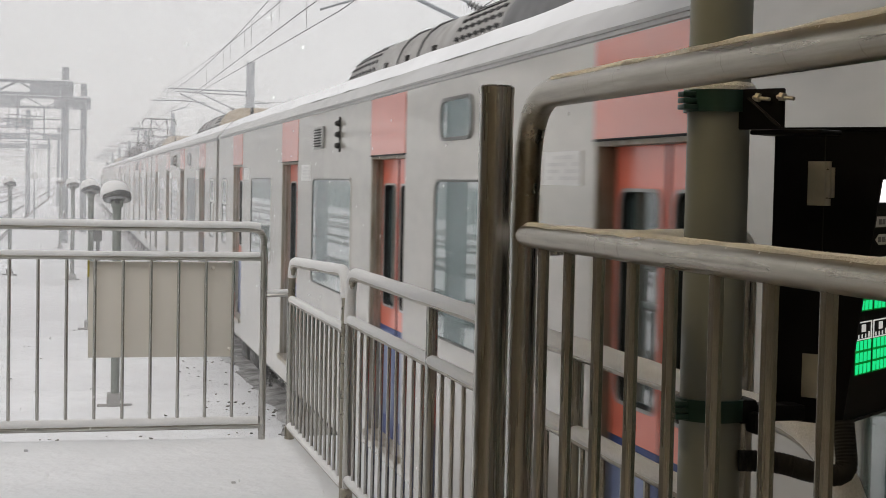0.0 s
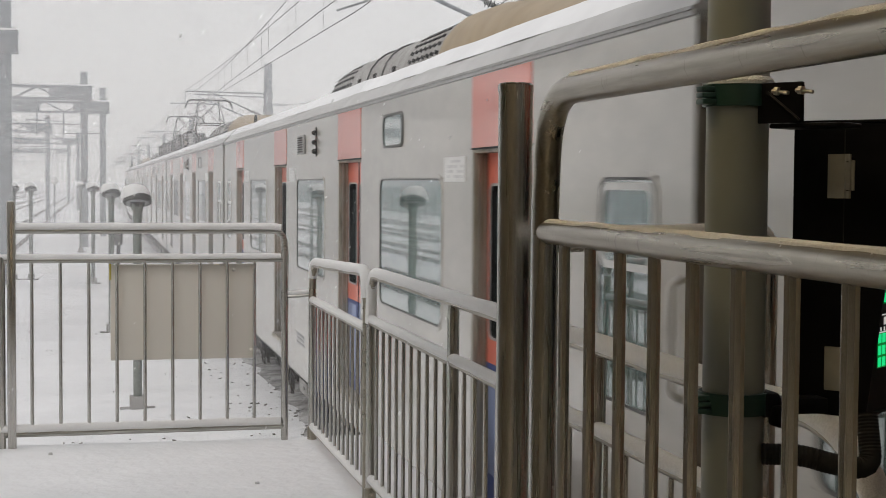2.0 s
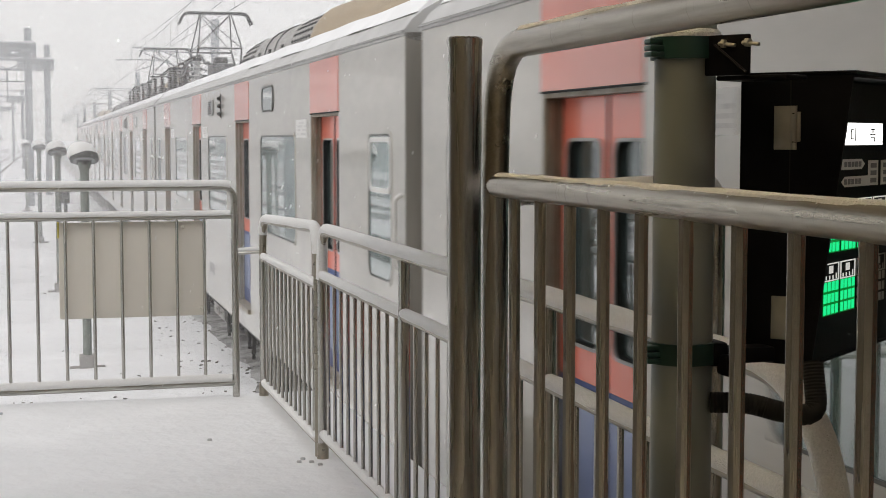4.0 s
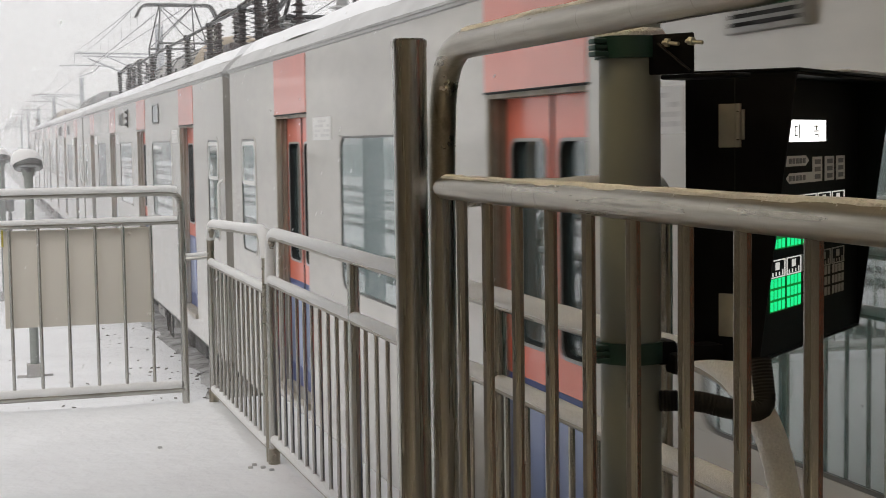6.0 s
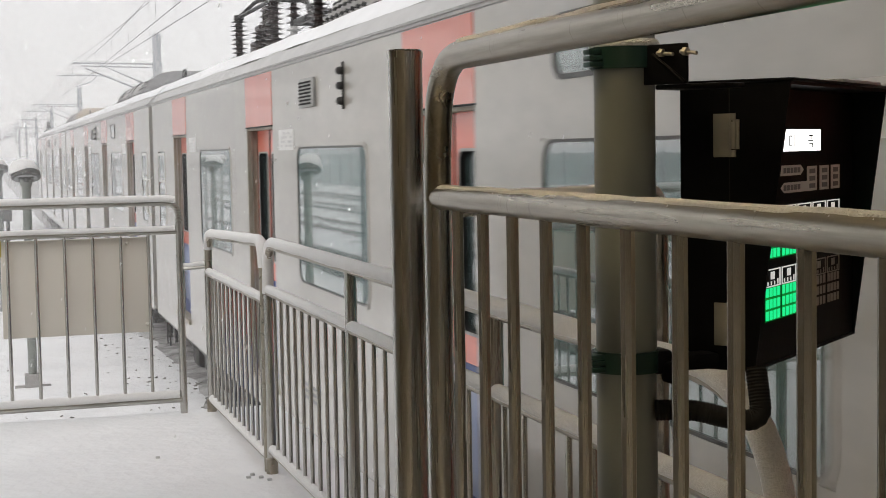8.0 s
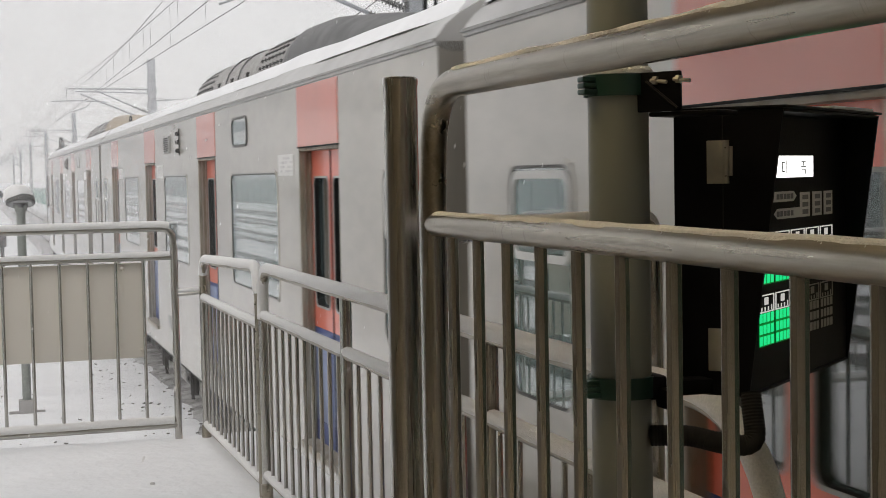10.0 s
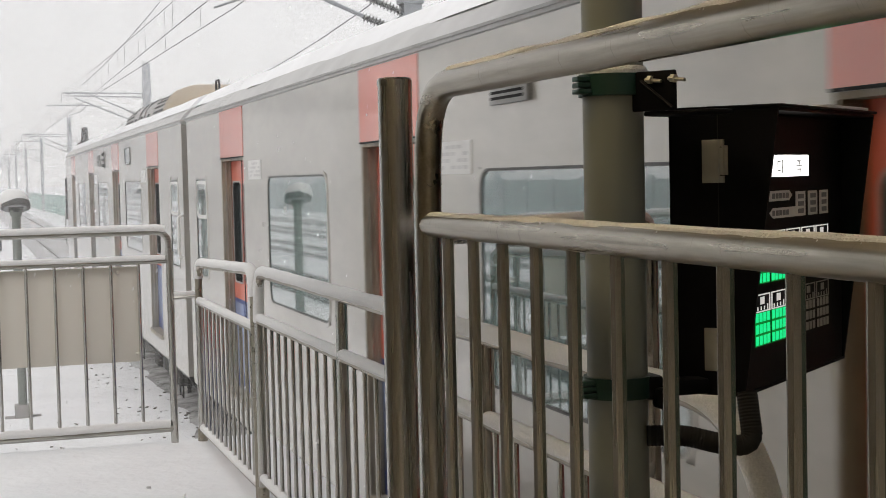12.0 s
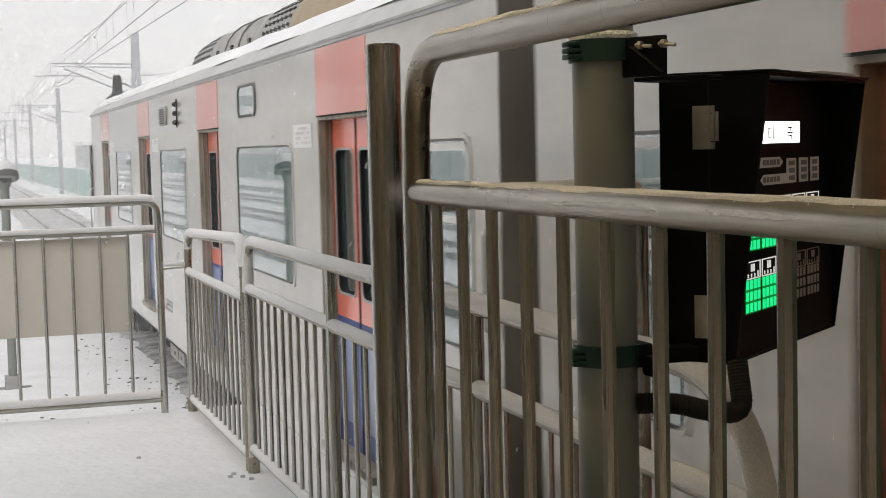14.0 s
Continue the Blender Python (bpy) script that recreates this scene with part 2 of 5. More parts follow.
FLAKE = flake_material()
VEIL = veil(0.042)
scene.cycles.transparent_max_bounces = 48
LCD = glow("white_display", (1.0, 0.98, 0.95), 1.6)
LED_GREEN = glow("green_led", (0.01, 0.72, 0.24), 1.1)
# Faint green emission that stands in for light spilling between the lamps.
LED_HALO = glow("green_lamp_halo", (0.0, 0.30, 0.03), 0.5)
FAINT_INK = mat("faint_grey_print", (0.56, 0.56, 0.56), 0.6, vary=0.1)
DULL_FRAME = mat("dull_grey_frame", (0.12, 0.12, 0.118), 0.5, vary=0.15)
DARK_GLASS = mat("dark_door_glass", (0.05, 0.075, 0.078), 0.03, vary=0.05, grain=1, rough_vary=0.01, spec=0.8, bump=0.0016, bump_scale=2.4, coat=1.0, coat_rough=0.02, coat_ior=1.9)
LABEL = mat("pale_printed_label", (0.72, 0.72, 0.70), 0.5)
DULL_PRINT = mat("unlit_grey_print", (0.36, 0.35, 0.32), 0.6)
PRINT_WHITE = glow("backlit_white_print", (0.9, 0.88, 0.84), 0.55)


# ---- mesh helpers ----
def box(bm, x0, y0, z0, x1, y1, z1, m=None):
    v = [bm.verts.new(p) for p in ((x0, y0, z0), (x1, y0, z0), (x1, y1, z0), (x0, y1, z0), (x0, y0, z1), (x1, y0, z1), (x1, y1, z1), (x0, y1, z1))]
    for f in ((3, 2, 1, 0), (4, 5, 6, 7), (0, 1, 5, 4), (1, 2, 6, 5), (2, 3, 7, 6), (3, 0, 4, 7)):
        bm.faces.new([v[i] for i in f])
    if m is not None:
        bmesh.ops.transform(bm, matrix=m, verts=v)
    return v


def soft_box(bm, x0, y0, z0, x1, y1, z1, r=0.01, seg=2, m=None):
    t = bmesh.new()
    box(t, x0, y0, z0, x1, y1, z1)
    bmesh.ops.bevel(t, geom=t.edges[:], offset=r, segments=seg, affect="EDGES", profile=0.5)
    merge(bm, t, m)


def merge(bm, other, m=None):
    if m is not None:
        bmesh.ops.transform(other, matrix=m, verts=other.verts[:])
    vs = {v: bm.verts.new(v.co) for v in other.verts}
    for f in other.faces:
        bm.faces.new([vs[v] for v in f.verts])
    other.free()


def fillet(pts, r, n=6):
    """A polyline with its corners rounded."""
    pts = [Vector(p) for p in pts]
    out = [pts[0]]
    for a, b, c in zip(pts, pts[1:], pts[2:]):
        u, w = (a - b), (c - b)
        k = min(r, u.length * 0.49, w.length * 0.49)
        p, q = b + u.normalized() * k, b + w.normalized() * k
        for i in range(n + 1):
            s = i / n
            out.append((1 - s) ** 2 * p + 2 * s * (1 - s) * b + s * s * q)
    return out + [pts[-1]]


def tube(bm, pts, r, seg=10, squash=1.0, caps=True, wobble=0.0):
    """A pipe along a polyline."""
    pts = [Vector(p) for p in pts]
    rings, ref = [], None
    for i, p in enumerate(pts):
        d = (pts[min(i + 1, len(pts) - 1)] - pts[max(i - 1, 0)]).normalized()
        if ref is None:
            ref = d.cross(Vector((0, 0, 1)) if abs(d.z) < 0.9 else Vector((1, 0, 0))).normalized()
        ref = (ref - d * ref.dot(d)).normalized()
        up = ref.cross(d)
        ring = []
        for k in range(seg):
            a = 2 * math.pi * k / seg
            rr = r * (1 + wobble * noise.noise(p * 9 + Vector((k * 0.7, 0, 0))))
            ring.append(bm.verts.new(p + ref * math.cos(a) * rr + up * math.sin(a) * rr * squash))
        rings.append(ring)
    for a, b in zip(rings, rings[1:]):
        for k in range(seg):
            bm.faces.new((a[k], a[(k + 1) % seg], b[(k + 1) % seg], b[k]))
    if caps:
        bm.faces.new(rings[0][::-1])
        bm.faces.new(rings[-1])


def lathe(bm, profile, seg=14, at=(0, 0, 0), m=None):
    t = bmesh.new()
    rings = [[t.verts.new((r * math.cos(2 * math.pi * k / seg), r * math.sin(2 * math.pi * k / seg), z)) for k in range(seg)] for r, z in profile]
    for a, b in zip(rings, rings[1:]):
        for k in range(seg):
            t.faces.new((a[k], a[(k + 1) % seg], b[(k + 1) % seg], b[k]))
    t.faces.new(rings[0][::-1])
    t.faces.new(rings[-1])
    merge(bm, t, Matrix.Translation(at) if m is None else m)


def extrude(bm, profile, y0, y1, closed=True, steps=1):
    """A profile of (x, z) drawn out along y."""
    rows = [[bm.verts.new((x, y0 + (y1 - y0) * i / steps, z)) for x, z in profile] for i in range(steps + 1)]
    n = len(profile)
    for a, b in zip(rows, rows[1:]):
        for k in range(n if closed else n - 1):
            bm.faces.new((a[k], b[k], b[(k + 1) % n], a[(k + 1) % n]))
    if closed:
        bm.faces.new(rows[0])
        bm.faces.new(rows[-1][::-1])
    return rows


def rounded(y0, z0, y1, z1, r, n=4):
    out = []
    for cy, cz, a0 in ((y1 - r, z1 - r, 0), (y0 + r, z1 - r, 90), (y0 + r, z0 + r, 180), (y1 - r, z0 + r, 270)):
        for i in range(n + 1):
            a = radians(a0 + 90 * i / n)
            out.append((cy + r * math.cos(a), cz + r * math.sin(a)))
    return out


def ring_plate(bm, outer, inner, x0, x1):
    """A flat ring between two outlines of (y, z), from x0 to x1."""
    n = len(outer)
    v = [[bm.verts.new((x, y, z)) for y, z in o] for x in (x0, x1) for o in (outer, inner)]
    for k in range(n):
        j = (k + 1) % n
        bm.faces.new((v[0][k], v[0][j], v[1][j], v[1][k]))
        bm.faces.new((v[2][k], v[3][k], v[3][j], v[2][j]))
        bm.faces.new((v[0][k], v[2][k], v[2][j], v[0][j]))
        bm.faces.new((v[1][k], v[1][j], v[3][j], v[3][k]))


def plate(bm, outline, x0, x1):
    a = [bm.verts.new((x0, y, z)) for y, z in outline]
    b = [bm.verts.new((x1, y, z)) for y, z in outline]
    n = len(a)
    bm.faces.new(a)
    bm.faces.new(b[::-1])
    for k in range(n):
        bm.faces.new((a[k], b[k], b[(k + 1) % n], a[(k + 1) % n]))


def smooth_mesh(me, angle=40):
    me.shade_smooth()
    me.set_sharp_from_angle(angle=radians(angle))


def part(name, bm, material, parent=None, label="", lift=0.0, flat=False):
    if lift:
        bmesh.ops.translate(bm, verts=bm.verts[:], vec=(0, 0, lift))
    bmesh.ops.recalc_face_normals(bm, faces=bm.faces[:])
    me = bpy.data.meshes.new(name)
    bm.to_mesh(me)
    bm.free()
    me.materials.append(material)
    if not flat:
        smooth_mesh(me)
    ob = new(name, me)
    if parent is not None:
        ob.parent = parent
    return tagged(ob, label)


def again(ob, name, parent, at):
    """One more part on the same mesh."""
    o = new(name, ob.data)
    o.parent = parent
    o.matrix_basis = at
    return o


def thing(name, at, label, category, group="", kind=""):
    ob = new(name)
    ob.empty_display_size = 0.1
    ob.matrix_basis = at
    return tagged(ob, label, category, group, kind)


# ---- ground, tracks, platform ----
RAIL_TOP, GROUND_Z, SIDE = -1.15, -1.30, 2.317
CAR_PITCH, BODY_LEN = 22.22, 21.77
TRACK_TURN = Matrix.Rotation(radians(-0.38), 4, "Z")    # train and track turned slightly to fit the camera's view


def ground_sheet():
    bm = bmesh.new()
    xs = [-2500, -600, -200, -80, -40, -24] + [-20 + 0.8 * i for i in range(41)] + [16, 24, 40, 80, 200, 600, 2500]
    ys = [-2500, -300, -60, -20, 0, 6] + [9 + 0.7 * i for i in range(60)] + [55, 62, 72, 85, 100, 130, 170, 240, 400, 900, 2500]
    grid = []
    for y in ys:
        row = []
        for x in xs:
            z = GROUND_Z
            if abs(x) < 18 and 8 < y < 60:
                z += 0.05 * noise.noise(Vector((x * 0.6, y * 0.4, 0))) + 0.03 * noise.noise(Vector((x * 1.9, y * 1.7, 3)))
            row.append(bm.verts.new((x, y, z)))
        grid.append(row)
    for a, b in zip(grid, grid[1:]):
        for k in range(len(xs) - 1):
            bm.faces.new((a[k], a[k + 1], b[k + 1], b[k]))
    return tagged(part("ground", bm, SNOW_FIELD), "snow-covered ballast field between the tracks", "ground", kind="structure")


ground_sheet()


def rail_pair(center, y0, y1):
    for x in (center - 0.7175, center + 0.7175):
        bm = bmesh.new()
        prof = [(x - 0.065, -0.15), (x + 0.065, -0.15), (x + 0.065, -0.13), (x + 0.012, -0.11), (x + 0.012, -0.045), (x + 0.036, -0.035),
                (x + 0.036, 0.0), (x - 0.036, 0.0), (x - 0.036, -0.035), (x - 0.012, -0.045), (x - 0.012, -0.11), (x - 0.065, -0.13)]
        extrude(bm, prof, y0, y1)
        bar = tagged(part("rail", bm, RAIL, lift=RAIL_TOP), "dark steel running rail half buried in snow", "rail", "running rails", "structure")
        bar.matrix_basis = TRACK_TURN


for c, y0 in ((3.877, -170), (-4.0, -60), (-8.2, -60), (-12.4, -60), (-16.6, -60)):
    rail_pair(c, y0, 420)


def platform():
    y_end, x_edge, x_left = 9.50, 1.87, -2.35
    bm = bmesh.new()
    soft_box(bm, x_left, -40, -1.5, x_edge, y_end, -0.05, 0.02)
    tagged(part("platform", bm, CONCRETE), "concrete station platform under fresh snow", "platform", kind="structure")
    bm = bmesh.new()
    nx, ny = 60, 110
    grid = []
    for j in range(ny + 1):
        y = -8 + (y_end + 8.0) * j / ny
        row = []
        for i in range(nx + 1):
            x = x_left + (x_edge - x_left) * i / nx
            e = min(x - x_left, x_edge - x, y_end - y)
            z = -0.002 + 0.010 * noise.noise(Vector((x * 0.9, y * 0.9, 1))) + 0.004 * noise.noise(Vector((x * 5, y * 5, 2)))
            z -= 0.03 * math.exp(-e * 22)
            row.append(bm.verts.new((x, y, z)))
        grid.append(row)
    for a, b in zip(grid, grid[1:]):
        for k in range(nx):
            bm.faces.new((a[k], a[k + 1], b[k + 1], b[k]))
    rim = [grid[0][k] for k in range(nx + 1)] + [grid[j][nx] for j in range(1, ny + 1)] + [grid[ny][k] for k in range(nx - 1, -1, -1)] + [grid[j][0] for j in range(ny - 1, 0, -1)]
    low = [bm.verts.new((v.co.x, v.co.y, -0.05)) for v in rim]
    for k in range(len(rim)):
        bm.faces.new((rim[k], rim[(k + 1) % len(rim)], low[(k + 1) % len(rim)], low[k]))
    tagged(part("platform_snow", bm, SNOW), "smooth fresh snow lying on the platform", "snow", kind="structure")


platform()


# ---- train ----
DOORS = ((2.25, 3.53), (7.55, 8.80), (12.82, 14.07), (18.23, 19.46))
DOOR_LOW, DOOR_HIGH = -0.36, 1.835
WINDOWS = ((4.37, 6.64), (9.69, 11.84), (15.02, 17.14))
END_WINDOWS = ((0.40, 1.14), (20.42, 21.17))
WIN_LOW, WIN_HIGH = 0.62, 1.665
SKIRT, GUTTER, WIDE = -0.62, 2.32, 3.12
UP = -RAIL_TOP


def wall_with_openings(bm, y0, y1, z0, z1, holes, x, deep):
    ys = sorted({y0, y1, *[h[0] for h in holes], *[h[2] for h in holes]})
    zs = sorted({z0, z1, *[h[1] for h in holes], *[h[3] for h in holes]})
    for a, b in zip(ys, ys[1:]):
        for c, d in zip(zs, zs[1:]):
            my, mz = (a + b) / 2, (c + d) / 2
            if any(h[0] < my < h[2] and h[1] < mz < h[3] for h in holes):
                continue
            bm.faces.new([bm.verts.new(p) for p in ((x, a, c), (x, b, c), (x, b, d), (x, a, d))])
    for a, c, b, d in holes:
        loop = [(a, c), (b, c), (b, d), (a, d)]
        for k in range(4):
            (p, q), (r, s) = loop[k], loop[(k + 1) % 4]
            bm.faces.new([bm.verts.new(v) for v in ((x, p, q), (x, r, s), (x + deep, r, s), (x + deep, p, q))])
    bmesh.ops.remove_doubles(bm, verts=bm.verts[:], dist=0.0005)


ROOF_ARC = [(-0.012, 2.300), (-0.016, 2.330), (0.0, 2.345), (0.05, 2.41), (0.13, 2.475), (0.26, 2.545), (0.55, 2.64), (1.0, 2.715), (1.56, 2.74)]


def insulator(bm, at, tall, r=0.055, sheds=7):
    prof = [(r * 0.55, 0)]
    for i in range(sheds):
        z = tall * (i + 0.25) / sheds
        prof += [(r * 0.5, z), (r * 1.25, z + tall * 0.18 / sheds), (r * 0.5, z + tall * 0.5 / sheds)]
    prof += [(r * 0.6, tall * 0.97), (r * 0.6, tall)]
    lathe(bm, prof, 10, at)


def pantograph(car, y):
    """A raised diamond pantograph; its head bears on the contact wire."""
    bm = bmesh.new()
    for x in (1.0, 2.12):
        soft_box(bm, x - 0.03, y - 0.75, 2.98, x + 0.03, y + 0.75, 3.05, 0.01)
    for dy in (-0.72, 0, 0.72):
        soft_box(bm, 0.95, y + dy - 0.03, 2.99, 2.17, y + dy + 0.03, 3.04, 0.01)
    base = part("pantograph", bm, COPPER_BAR, car, "dark diamond pantograph raised to the wire", UP)
    bm = bmesh.new()
    for x in (0.98, 2.14):
        for dy in (-0.68, 0.68):
            insulator(bm, (x, y + dy, 2.68), 0.30, 0.07, 4)
    part("base_insulators", bm, WHITE_INS, base, "pale ribbed insulators", UP)
    bm = bmesh.new()
    for x, kx in ((1.05, 1.22), (2.07, 1.90)):
        for s in (-1, 1):
            tube(bm, [(x, y + 0.12 * s, 3.03), (x + (kx - x) * 0.2, y + 0.90 * s, 3.62)], 0.024, 8)
            tube(bm, [(x + (kx - x) * 0.2, y + 0.90 * s, 3.62), (kx, y + 0.12 * s, 4.43)], 0.016, 8)
    for s in (-1, 1):
        tube(bm, [(1.08, y + 0.90 * s, 3.62), (2.04, y + 0.90 * s, 3.62)], 0.02, 8)
        tube(bm, [(1.08, y + 0.90 * s, 3.62), (1.90, y + 0.12 * s, 4.43)], 0.010, 6)
        tube(bm, [(2.04, y + 0.90 * s, 3.62), (1.22, y + 0.12 * s, 4.43)], 0.010, 6)
    part("arms", bm, COPPER_BAR, base, "", UP)
    bm = bmesh.new()
    for dy in (-0.14, 0.14):
        tube(bm, fillet([(0.74, y + dy, 4.20), (0.86, y + dy, 4.455), (2.26, y + dy, 4.455), (2.38, y + dy, 4.20)], 0.12), 0.026, 8)
    for x in (1.1, 2.02):
        tube(bm, [(x, y - 0.14, 4.445), (x, y + 0.14, 4.445)], 0.022, 8)
    part("collector_head", bm, COPPER_BAR, base, "", UP)


def bogie(car, y):
    bm = bmesh.new()
    for x in (0.30, 2.82):
        soft_box(bm, x - 0.09, y - 1.5, -0.83, x + 0.09, y + 1.5, -0.62, 0.04)
        soft_box(bm, x - 0.13, y - 0.48, -1.0, x + 0.10, y + 0.48, -0.58, 0.05)
        for dy in (-1.05, 1.05):
            soft_box(bm, x - 0.15, y + dy - 0.24, -1.02, x + 0.14, y + dy + 0.24, -0.56, 0.05)
            lathe(bm, [(0.08, 0), (0.10, 0.05), (0.08, 0.1), (0.10, 0.15), (0.08, 0.2)], 10, (x, y + dy - 0.32, -0.66))
    soft_box(bm, 0.30, y - 0.25, -0.78, 2.82, y + 0.25, -0.60, 0.03)
    frame_ob = part("bogie", bm, DARK, car, "dark snow-dusted bogie", UP)
    for dy in (-1.05, 1.05):
        for x in (0.80, 2.235):
            bm = bmesh.new()
            lathe(bm, [(0.30, -0.05), (0.43, -0.05), (0.43, 0.05), (0.455, 0.055), (0.455, 0.075), (0.20, 0.075), (0.12, 0.10)], 20,
                  m=Matrix.Translation((x, y + dy, RAIL_TOP + 0.43)) @ Matrix.Rotation(radians(90 if x < 1.5 else -90), 4, "Y"))
            part("wheel", bm, DARK, frame_ob, "", UP)


def roof_unit(car, cover):
    """The barrel-backed air-conditioning casing on the roof and the smooth cover that runs on from it."""
    R = 0.45

    def prof(h, x0):
        half = [(x0 - 0.01, 2.58)] + [(x0 + R * (1 - math.cos(radians(a))), 2.72 + h * math.sin(radians(a))) for a in range(0, 91, 15)]
        return half + [(WIDE - x, z) for x, z in half[::-1]]

    def shell(name, stations, material, label):
        bm = bmesh.new()
        rows = [[bm.verts.new((x, y, z)) for x, z in prof(h, x0)] for y, h, x0 in stations]
        for a, b in zip(rows, rows[1:]):
            for k in range(len(a) - 1):
                bm.faces.new((a[k], a[k + 1], b[k + 1], b[k]))
        bm.faces.new(rows[0])
        bm.faces.new(rows[-1])
        return part(name, bm, material, car, label, UP)
    stations = ((14.70, 0.12, 0.98), (14.66, 0.26, 0.88), (14.54, 0.36, 0.81), (14.25, 0.42, 0.78), (13.4, 0.45, 0.77), (7.85, 0.45, 0.77))
    unit = shell("air_conditioner", stations, AC_GREY, "grey louvred roof unit streaked with snow")

    def side(y):
        for (ya, ha, xa), (yb, hb, xb) in zip(stations, stations[1:]):
            if yb <= y <= ya:
                k = (ya - y) / (ya - yb)
                return ha + (hb - ha) * k, xa + (xb - xa) * k
        return 0.38, 0.77
    for y0, cols in ((12.75, 8), (8.0, 7)):
        bm = bmesh.new()
        for r in range(5):
            ang = radians(16 + 12 * r)
            for c in range(cols):
                y = y0 + c * 0.20 + r * 0.03
                h, x0 = side(y)
                x, z = x0 + R * (1 - math.cos(ang)), 2.72 + h * math.sin(ang)
                tilt = math.atan2(R * math.sin(ang), h * math.cos(ang))
                box(bm, -0.004, -0.078, -0.019, 0.02, 0.078, 0.019, m=Matrix.Translation((x, y, z)) @ Matrix.Rotation(tilt, 4, "Y") @ Matrix.Rotation(radians(8), 4, "X"))
        part("louvre", bm, RUBBER, unit, "dark vent slots", UP, flat=True)
    for y in (10.6, 11.5):
        h, x0 = side(y)
        bm = bmesh.new()
        for a in range(0, 90, 15):
            p, q = [(x0 - 0.006 + R * (1 - math.cos(radians(t))), 2.722 + (h + 0.006) * math.sin(radians(t))) for t in (a, a + 15)]
            tube(bm, [(p[0], y, p[1]), (q[0], y, q[1])], 0.012, 6)
        part("casing_band", bm, AC_DARK, unit, "", UP)
    for y in (12.0, 11.0, 9.9):
        bm = bmesh.new()
        soft_box(bm, 0.765, y, 2.80, 0.80, y + 0.12, 2.86, 0.005)
        part("latch", bm, DARK, unit, "", UP)
    shell("roof_cover", ((7.83, 0.44, 0.76), (7.55, 0.47, 0.74), (6.6, 0.45, 0.74), (5.2, 0.33, 0.76), (3.8, 0.18, 0.80), (2.9, 0.08, 0.86), (2.6, 0.02, 0.95)), cover, "tan roof cover" if cover is AC_TAN else "charcoal roof cover")
    bm = bmesh.new()
    tube(bm, fillet([(0.95, 3.05, 2.76), (0.95, 3.05, 3.0), (0.95, 3.32, 3.0), (0.95, 3.32, 2.76)], 0.05), 0.016, 8)
    soft_box(bm, 0.86, 2.95, 2.74, 1.04, 3.42, 2.80, 0.01)
    part("roof_step", bm, RUBBER, car, "black roof grab loop", UP)


